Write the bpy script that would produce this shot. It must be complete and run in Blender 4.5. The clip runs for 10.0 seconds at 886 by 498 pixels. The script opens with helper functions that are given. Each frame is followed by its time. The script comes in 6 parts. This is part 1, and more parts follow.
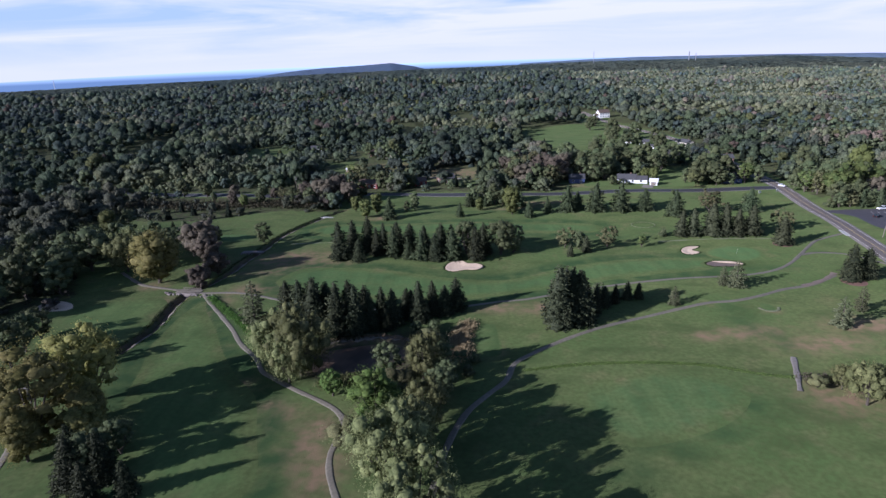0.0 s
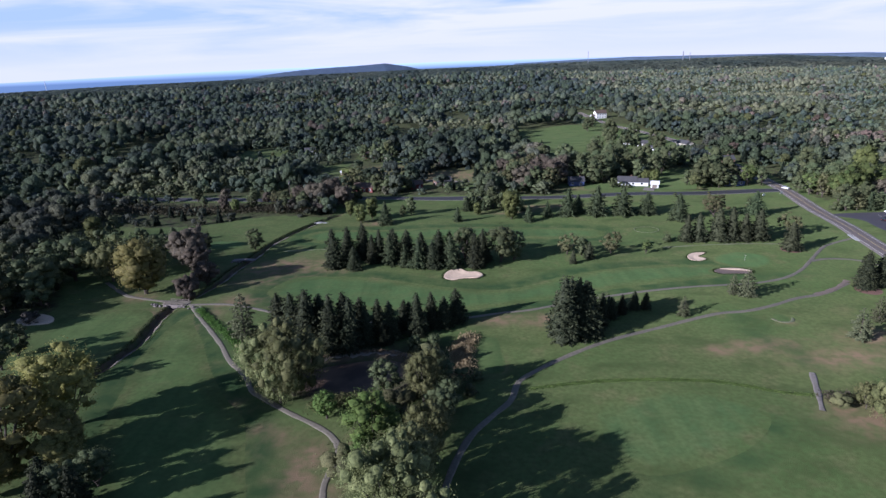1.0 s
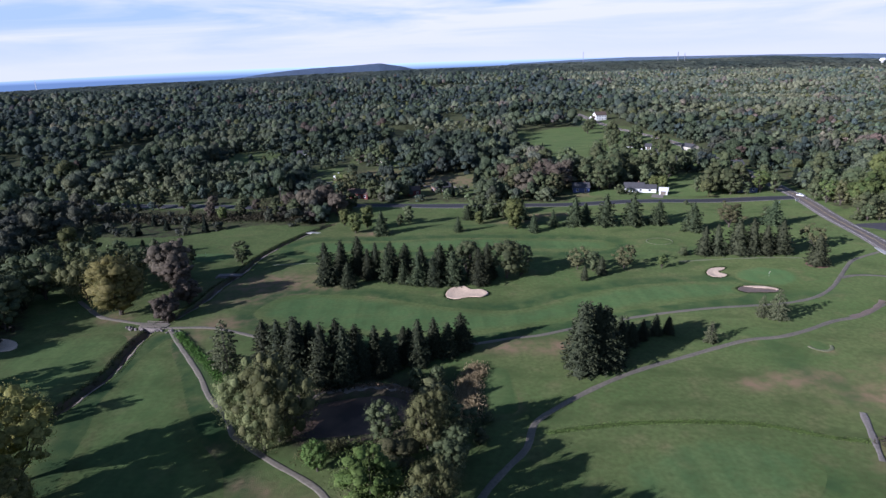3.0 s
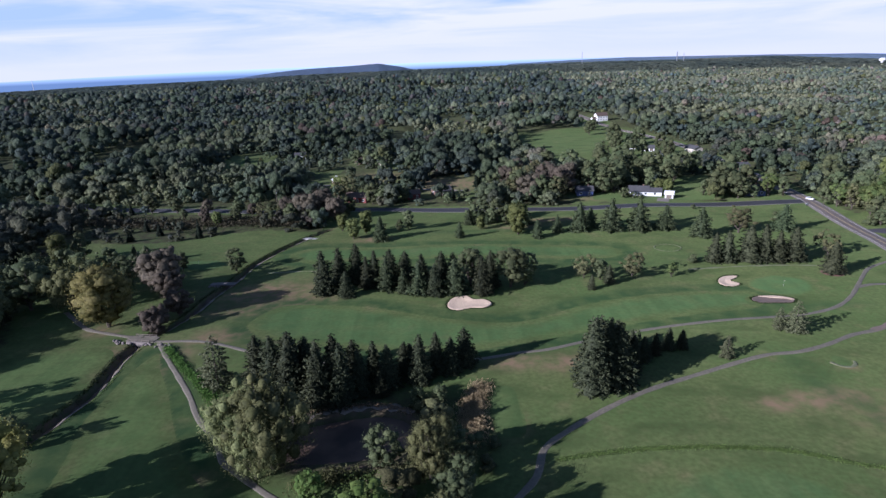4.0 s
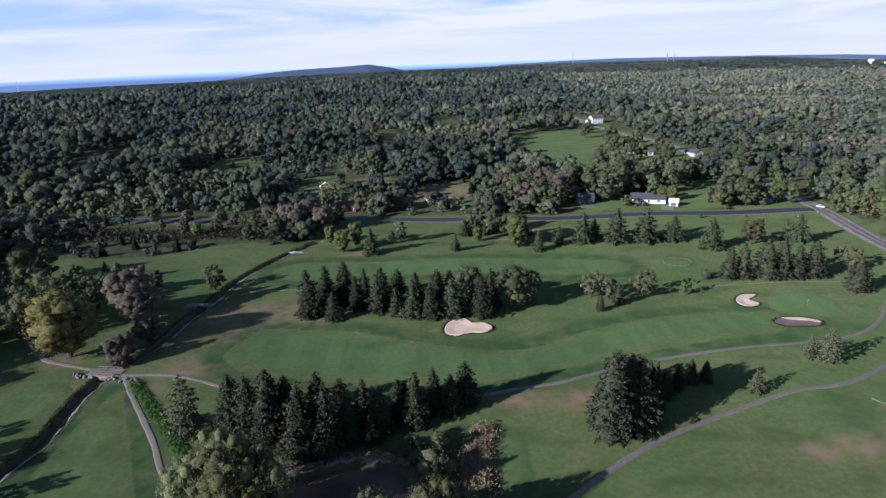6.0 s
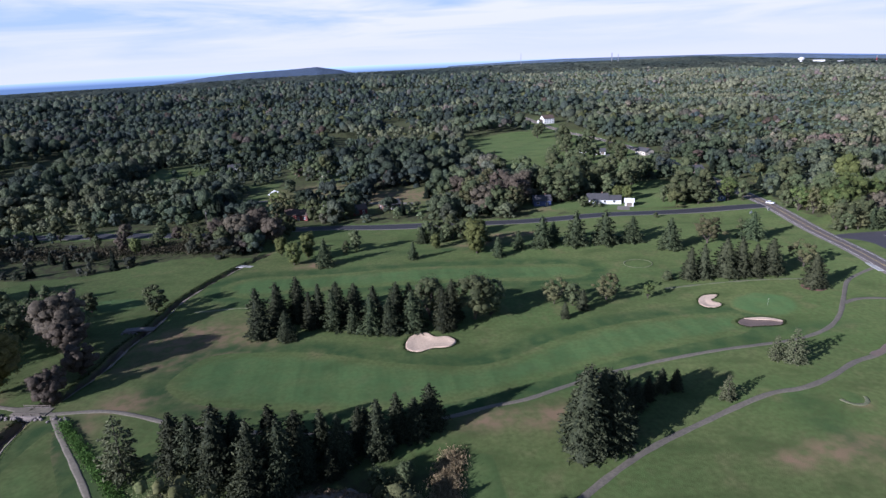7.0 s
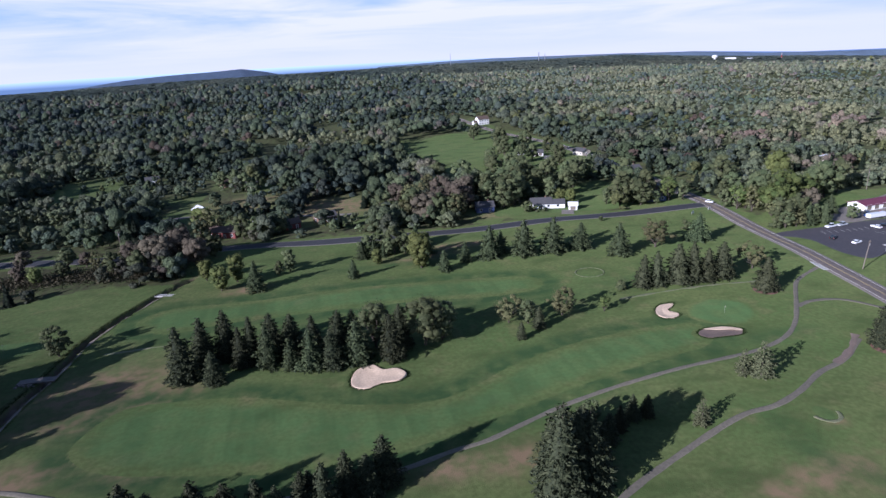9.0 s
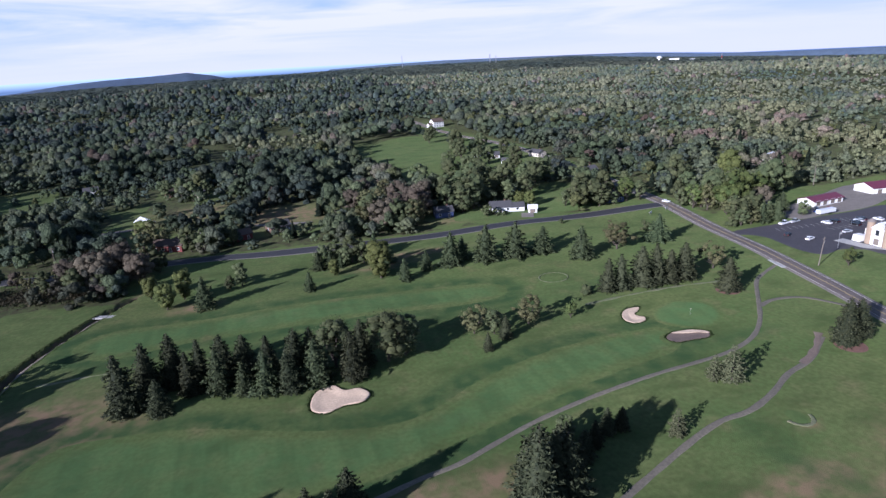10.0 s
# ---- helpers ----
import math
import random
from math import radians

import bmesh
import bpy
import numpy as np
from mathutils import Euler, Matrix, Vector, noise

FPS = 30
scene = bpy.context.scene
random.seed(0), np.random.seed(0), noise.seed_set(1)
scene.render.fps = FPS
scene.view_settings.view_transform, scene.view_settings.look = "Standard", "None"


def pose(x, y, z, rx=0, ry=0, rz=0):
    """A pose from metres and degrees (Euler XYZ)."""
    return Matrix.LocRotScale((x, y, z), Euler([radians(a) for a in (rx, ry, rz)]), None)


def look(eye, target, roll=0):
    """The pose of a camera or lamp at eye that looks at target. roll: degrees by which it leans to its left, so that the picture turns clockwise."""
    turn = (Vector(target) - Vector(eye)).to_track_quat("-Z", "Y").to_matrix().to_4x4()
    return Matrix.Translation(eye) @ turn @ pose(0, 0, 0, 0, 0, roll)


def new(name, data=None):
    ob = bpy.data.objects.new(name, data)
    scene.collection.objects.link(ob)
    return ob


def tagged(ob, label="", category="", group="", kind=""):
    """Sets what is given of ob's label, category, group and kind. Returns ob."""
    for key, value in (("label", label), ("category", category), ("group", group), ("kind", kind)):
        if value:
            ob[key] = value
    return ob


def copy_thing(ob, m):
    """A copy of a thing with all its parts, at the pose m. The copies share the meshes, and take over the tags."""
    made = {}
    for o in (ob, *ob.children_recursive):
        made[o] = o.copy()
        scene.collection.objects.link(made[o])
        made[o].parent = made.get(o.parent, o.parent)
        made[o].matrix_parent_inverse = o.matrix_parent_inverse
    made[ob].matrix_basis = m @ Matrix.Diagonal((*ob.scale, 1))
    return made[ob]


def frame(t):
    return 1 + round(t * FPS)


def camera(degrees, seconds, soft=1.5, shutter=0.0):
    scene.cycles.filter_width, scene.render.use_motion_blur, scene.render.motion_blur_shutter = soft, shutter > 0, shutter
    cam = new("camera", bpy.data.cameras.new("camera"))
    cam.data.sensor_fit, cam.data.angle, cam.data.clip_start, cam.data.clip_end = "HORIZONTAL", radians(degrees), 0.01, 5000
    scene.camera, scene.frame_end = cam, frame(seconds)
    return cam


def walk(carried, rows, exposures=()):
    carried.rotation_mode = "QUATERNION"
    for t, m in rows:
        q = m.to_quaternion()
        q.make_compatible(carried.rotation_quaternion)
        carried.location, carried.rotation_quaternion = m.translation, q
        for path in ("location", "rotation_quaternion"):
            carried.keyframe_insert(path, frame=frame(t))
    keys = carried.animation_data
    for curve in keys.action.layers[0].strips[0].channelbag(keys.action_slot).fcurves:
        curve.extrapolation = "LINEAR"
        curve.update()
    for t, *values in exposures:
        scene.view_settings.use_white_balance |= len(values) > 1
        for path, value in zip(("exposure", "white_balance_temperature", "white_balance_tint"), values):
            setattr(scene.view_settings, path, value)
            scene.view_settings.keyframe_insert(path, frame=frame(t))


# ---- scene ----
cam = camera(74.5, 10.0, 1.45)
PATH = [
    (0, (4.827, -1.677, 73.312), (4.83, 0.227, 72.701), -2.2),
    (0.5, (4.224, 2.481, 73.378), (4.236, 4.385, 72.766), -2.2),
    (1, (3.792, 6.792, 73.507), (3.812, 8.696, 72.896), -2.3),
    (1.5, (3.415, 10.972, 73.533), (3.443, 12.876, 72.922), -2.3),
    (2, (2.998, 15.313, 73.686), (3.028, 17.216, 73.074), -2.3),
    (2.5, (2.313, 19.576, 73.748), (2.348, 21.48, 73.136), -2.2),
    (4, (1.148, 31.928, 74.055), (1.191, 33.831, 73.444), -2.2),
    (4.5, (0.935, 36.239, 74.125), (0.979, 38.143, 73.515), -2.2),
    (5, (0.596, 40.31, 74.404), (0.641, 42.214, 73.793), -2.2),
    (5.5, (0.447, 44.266, 74.441), (0.507, 46.17, 73.831), -2.2),
    (6.8, (0.111, 55.517, 74.568), (0.282, 57.414, 73.957), -2.5),
    (7, (0.088, 57.011, 74.703), (0.313, 58.901, 74.092), -2.7),
    (7.5, (0.007, 60.712, 75.157), (0.331, 62.587, 74.54), -3.0),
    (8, (-0.173, 64.757, 75.399), (0.215, 66.618, 74.779), -3.1),
    (8.5, (0.072, 68.82, 75.579), (0.485, 70.676, 74.959), -3.2),
    (9, (0.542, 72.703, 75.751), (0.977, 74.553, 75.13), -3.2),
    (9.5, (1.136, 76.503, 75.692), (1.662, 78.329, 75.069), -3.4),
    (10, (1.397, 80.197, 75.729), (1.974, 82.008, 75.106), -3.5),
]
walk(cam, [(t, look(eye, target, roll)) for t, eye, target, roll in PATH], [(0, 0.91, 5420, 22.0), (10, 0.91, 5420, 22.0)])

# ---- world, sun, exposure ----
SUN_EL, SUN_AZ = 20.3, 244.0          # degrees above the horizon; compass bearing it shines from (y is north)
world = bpy.data.worlds.new("sky")
scene.world = world
world.use_nodes = True
wn, wl = world.node_tree.nodes, world.node_tree.links
wn.clear()
w_out, w_bg, w_sky = wn.new("ShaderNodeOutputWorld"), wn.new("ShaderNodeBackground"), wn.new("ShaderNodeTexSky")
w_sky.sky_type, w_sky.sun_disc = "NISHITA", False
w_sky.sun_elevation, w_sky.sun_rotation = radians(SUN_EL), radians(SUN_AZ)
w_sky.air_density, w_sky.dust_density, w_sky.ozone_density = 1.0, 0.6, 2.0
w_geo, w_map, w_noise, w_ramp, w_mix, w_sep, w_low, w_haze, w_hz = (wn.new(k) for k in ("ShaderNodeTexCoord", "ShaderNodeMapping", "ShaderNodeTexNoise", "ShaderNodeValToRGB", "ShaderNodeMix",
                                                              "ShaderNodeSeparateXYZ", "ShaderNodeMapRange", "ShaderNodeMix", "ShaderNodeMapRange"))
w_map.inputs["Scale"].default_value = (1.0, 1.0, 11.0)
w_map.inputs["Rotation"].default_value = (0.03, -0.05, 0.3)
w_noise.inputs["Scale"].default_value, w_noise.inputs["Detail"].default_value, w_noise.inputs["Roughness"].default_value = 2.2, 8.0, 0.55
w_noise.inputs["Distortion"].default_value = 0.5
w_ramp.color_ramp.elements[0].position, w_ramp.color_ramp.elements[1].position = 0.37, 0.585
w_ramp.color_ramp.elements[0].color, w_ramp.color_ramp.elements[1].color = (4.58, 5.93, 7.8, 1), (8.35, 8.26, 8.97, 1)      # thin blue between bands of pale cloud
w_mix.data_type = w_haze.data_type = "RGBA"
w_low.inputs["From Min"].default_value, w_low.inputs["From Max"].default_value, w_low.inputs["To Max"].default_value = 0.10, 0.22, 1.0
w_hz.inputs["From Min"].default_value, w_hz.inputs["From Max"].default_value = 0.0, 0.075
w_haze.inputs["A"].default_value = (7.72, 7.8, 8.8, 1)
wl.new(w_geo.outputs["Generated"], w_map.inputs["Vector"])
wl.new(w_map.outputs["Vector"], w_noise.inputs["Vector"])
wl.new(w_noise.outputs["Fac"], w_ramp.inputs["Fac"])
wl.new(w_geo.outputs["Generated"], w_sep.inputs["Vector"])
wl.new(w_sep.outputs["Z"], w_low.inputs["Value"])
wl.new(w_sep.outputs["Z"], w_hz.inputs["Value"])
wl.new(w_hz.outputs["Result"], w_haze.inputs["Factor"])
wl.new(w_ramp.outputs["Color"], w_haze.inputs["B"])
wl.new(w_low.outputs["Result"], w_mix.inputs["Factor"])
wl.new(w_haze.outputs["Result"], w_mix.inputs["A"])
wl.new(w_sky.outputs["Color"], w_mix.inputs["B"])
wl.new(w_mix.outputs["Result"], w_bg.inputs["Color"])
wl.new(w_bg.outputs["Background"], w_out.inputs["Surface"])
w_bg.inputs["Strength"].default_value = 0.058

sun = new("sun", bpy.data.lights.new("sun", "SUN"))
sun.data.energy, sun.data.angle, sun.data.color = 5.0, radians(0.6), (1.0, 0.95, 0.88)
_az, _el = radians(SUN_AZ), radians(SUN_EL)
sun.matrix_world = look((500 * math.sin(_az) * math.cos(_el), 500 * math.cos(_az) * math.cos(_el), 500 * math.sin(_el)), (0, 0, 0))


# ---- materials ----
def shader(name):
    m = bpy.data.materials.new(name)
    m.use_nodes = True
    nt = m.node_tree
    return m, nt, nt.nodes["Principled BSDF"]


def node(nt, kind, **sets):
    n = nt.nodes.new(kind)
    for key, value in sets.items():
        n.inputs[key].default_value = value
    return n


def blend(nt, fac, a, b, mode="MIX"):
    n = nt.nodes.new("ShaderNodeMix")
    n.data_type, n.blend_type = "RGBA", mode
    for sock, value in (("Factor", fac), ("A", a), ("B", b)):
        if isinstance(value, (float, int)):
            n.inputs[sock].default_value = value
        elif isinstance(value, tuple):
            n.inputs[sock].default_value = (*value[:3], 1)
        else:
            nt.links.new(value, n.inputs[sock])
    return n.outputs["Result"]


def noise_at(nt, scale, lo=0.35, hi=0.65, detail=4.0, stretch=(1, 1, 1), turn=0.0, coords="Object"):
    tc = nt.nodes.new("ShaderNodeTexCoord")
    mp = node(nt, "ShaderNodeMapping", Scale=stretch, Rotation=(0, 0, radians(turn)))
    n = node(nt, "ShaderNodeTexNoise", Scale=scale, Detail=detail)
    r = node(nt, "ShaderNodeMapRange", **{"From Min": lo, "From Max": hi})
    nt.links.new(tc.outputs[coords], mp.inputs["Vector"])
    nt.links.new(mp.outputs["Vector"], n.inputs["Vector"])
    nt.links.new(n.outputs["Fac"], r.inputs["Value"])
    return r.outputs["Result"]


def attribute(nt, name):
    a = nt.nodes.new("ShaderNodeAttribute")
    a.attribute_name = name
    return a


def bump(nt, bsdf, height, strength, distance):
    b = node(nt, "ShaderNodeBump", Strength=strength, Distance=distance)
    nt.links.new(height, b.inputs["Height"])
    nt.links.new(b.outputs["Normal"], bsdf.inputs["Normal"])


def plain(name, a, b=None, scale=1.0, rough=0.8, metal=0.0, relief=0.0, vary=0.0):
    """A surface of two tones with grain at two scales."""
    m, nt, p = shader(name)
    b = b or tuple(c * 0.7 for c in a)
    col = blend(nt, noise_at(nt, scale), a, b)
    col = blend(nt, noise_at(nt, scale * 7, 0.3, 0.7, 3.0), col, tuple(c * 0.8 for c in b))
    if vary:
        info = nt.nodes.new("ShaderNodeObjectInfo")
        h = node(nt, "ShaderNodeHueSaturation")
        r = node(nt, "ShaderNodeMapRange", **{"To Min": 1 - vary, "To Max": 1 + vary})
        nt.links.new(info.outputs["Random"], r.inputs["Value"])
        nt.links.new(r.outputs["Result"], h.inputs["Value"])
        nt.links.new(col, h.inputs["Color"])
        col = h.outputs["Color"]
    nt.links.new(col, p.inputs["Base Color"])
    p.inputs["Roughness"].default_value, p.inputs["Metallic"].default_value = rough, metal
    if relief:
        bump(nt, p, noise_at(nt, scale * 9, 0.2, 0.8, 3.0), 0.5, relief)
    return m


def foliage(name, dark, light, see=0.25, tinted=False, rough=0.65):
    """Leaves: two greens by leaf and by tree, a little light coming through."""
    m, nt, p = shader(name)
    geo = nt.nodes.new("ShaderNodeNewGeometry")
    col = blend(nt, geo.outputs["Random Per Island"], dark, light)
    if tinted:
        col = blend(nt, 1.0, col, attribute(nt, "tint").outputs["Color"], "MULTIPLY")
        col = blend(nt, noise_at(nt, 0.45, 0.42, 0.62, 6.0), col, blend(nt, 1.0, col, (0.7, 0.72, 0.74), "MULTIPLY"))
        col = blend(nt, noise_at(nt, 1.1, 0.42, 0.58, 5.0), col, blend(nt, 1.0, col, (0.58, 0.60, 0.64), "MULTIPLY"))
        bump(nt, p, noise_at(nt, 1.0, 0.32, 0.68, 6.0), 1.0, 1.3)
    else:
        info = nt.nodes.new("ShaderNodeObjectInfo")
        rv = node(nt, "ShaderNodeMapRange", **{"To Min": 0.75, "To Max": 1.3})
        rh = node(nt, "ShaderNodeMapRange", **{"To Min": 0.485, "To Max": 0.515})
        h = node(nt, "ShaderNodeHueSaturation")
        nt.links.new(info.outputs["Random"], rv.inputs["Value"])
        nt.links.new(info.outputs["Random"], rh.inputs["Value"])
        nt.links.new(rv.outputs["Result"], h.inputs["Value"])
        nt.links.new(rh.outputs["Result"], h.inputs["Hue"])
        nt.links.new(col, h.inputs["Color"])
        col = h.outputs["Color"]
        col = blend(nt, noise_at(nt, 26.0, 0.42, 0.6, 5.0), col, blend(nt, 1.0, col, (0.6, 0.62, 0.65), "MULTIPLY"))
        bump(nt, p, noise_at(nt, 30.0, 0.32, 0.68, 5.0), 1.0, 0.06)
    nt.links.new(col, p.inputs["Base Color"])
    p.inputs["Roughness"].default_value, p.inputs["Diffuse Roughness"].default_value = rough, 0.4
    p.inputs["Specular IOR Level"].default_value = 0.08
    tr = nt.nodes.new("ShaderNodeBsdfTranslucent")
    mx = nt.nodes.new("ShaderNodeMixShader")
    mx.inputs["Fac"].default_value = see
    nt.links.new(col, tr.inputs["Color"])
    out = nt.nodes["Material Output"]
    nt.links.new(p.outputs["BSDF"], mx.inputs[1])
    nt.links.new(tr.outputs["BSDF"], mx.inputs[2])
    nt.links.new(mx.outputs["Shader"], out.inputs["Surface"])
    return m


def turf(nt, a, b, dry, stripes, turn, fine):
    """Colour of a turf: broad patches, mowing lines, fine tufts."""
    col = blend(nt, noise_at(nt, 0.035, 0.35, 0.65, 5.0), a, b)
    col = blend(nt, noise_at(nt, 0.12, 0.55, 0.8, 6.0), col, tuple(0.55 * x + 0.45 * y for x, y in zip(b, dry)))
    col = blend(nt, noise_at(nt, 0.07, 0.5, 0.72, 6.0, (1, 1.7, 1), 30), col, tuple(c * 0.68 for c in a))
    if stripes:
        col = blend(nt, noise_at(nt, 0.16, 0.4, 0.6, 2.0, (1, 0.03, 1), turn), col, tuple(c * (1 - stripes) for c in a))
        col = blend(nt, noise_at(nt, 0.2, 0.46, 0.6, 2.0, (1, 0.06, 1), turn - 78), col, tuple(c * (1 + 0.3 * stripes) for c in b))
    mul = nt.nodes.new("ShaderNodeMath")
    mul.operation, mul.inputs[1].default_value = "MULTIPLY", fine
    nt.links.new(noise_at(nt, 0.9, 0.35, 0.75, 7.0), mul.inputs[0])
    col = blend(nt, mul.outputs["Value"], col, tuple(c * 0.55 for c in b))
    pale = nt.nodes.new("ShaderNodeMath")
    pale.operation, pale.inputs[1].default_value = "MULTIPLY", 0.28 * fine
    nt.links.new(noise_at(nt, 0.33, 0.52, 0.7, 7.0, (1, 1.3, 1), 50), pale.inputs[0])
    return blend(nt, pale.outputs["Value"], col, tuple(0.75 * x * 1.25 + 0.25 * y for x, y in zip(b, dry)))


ROUGH = ((0.069, 0.106, 0.034), (0.095, 0.118, 0.042), (0.168, 0.120, 0.072))


def grass(name, a, b, dry, stripes=0.0, turn=0.0, zones=False, fine=0.8, soft=False):
    """Turf; zones adds the bare, wooded and muddy spots that the ground carries; soft lets it pass over into the rough at its edge."""
    m, nt, p = shader(name)
    col = turf(nt, a, b, dry, stripes, turn, fine)
    if soft:
        mm = nt.nodes.new("ShaderNodeMath")
        mm.operation = "ADD"
        rr = node(nt, "ShaderNodeMapRange", **{"To Min": -0.5, "To Max": 0.06})
        nt.links.new(noise_at(nt, 0.25, 0.3, 0.7, 5.0), rr.inputs["Value"])
        nt.links.new(attribute(nt, "edge").outputs["Fac"], mm.inputs[0])
        nt.links.new(rr.outputs["Result"], mm.inputs[1])
        mm.use_clamp = True
        col = blend(nt, mm.outputs["Value"], turf(nt, *ROUGH, 0.0, 0.0, 0.8), col)
    if zones:
        sep = nt.nodes.new("ShaderNodeSeparateColor")
        nt.links.new(attribute(nt, "zone").outputs["Color"], sep.inputs["Color"])
        for chan, tone, size, lo, hi in (("Red", dry, 0.3, 0.35, 1.3), ("Green", (0.045, 0.044, 0.024), 0.3, 0.4, 1.1), ("Blue", (0.105, 0.078, 0.055), 0.5, 0.5, 1.1)):
            mm = nt.nodes.new("ShaderNodeMath")
            mm.operation, mm.use_clamp = "MULTIPLY", True
            rr = node(nt, "ShaderNodeMapRange", **{"To Min": lo, "To Max": hi})
            nt.links.new(noise_at(nt, size, 0.4, 0.62, 8.0), rr.inputs["Value"])
            nt.links.new(sep.outputs[chan], mm.inputs[0])
            nt.links.new(rr.outputs["Result"], mm.inputs[1])
            col = blend(nt, mm.outputs["Value"], col, tone)
        mm = nt.nodes.new("ShaderNodeMath")
        mm.operation, mm.use_clamp = "MULTIPLY", True
        nt.links.new(attribute(nt, "cut").outputs["Fac"], mm.inputs[0])
        nt.links.new(noise_at(nt, 0.18, 0.25, 0.6, 6.0), mm.inputs[1])
        col = blend(nt, mm.outputs["Value"], col, (0.030, 0.058, 0.021))
    nt.links.new(col, p.inputs["Base Color"])
    p.inputs["Roughness"].default_value, p.inputs["Diffuse Roughness"].default_value = 0.95, 0.32
    p.inputs["Specular IOR Level"].default_value = 0.08
    bump(nt, p, noise_at(nt, 5.0, 0.2, 0.8, 3.0), 0.25 if stripes else 0.4, 0.1)
    return m


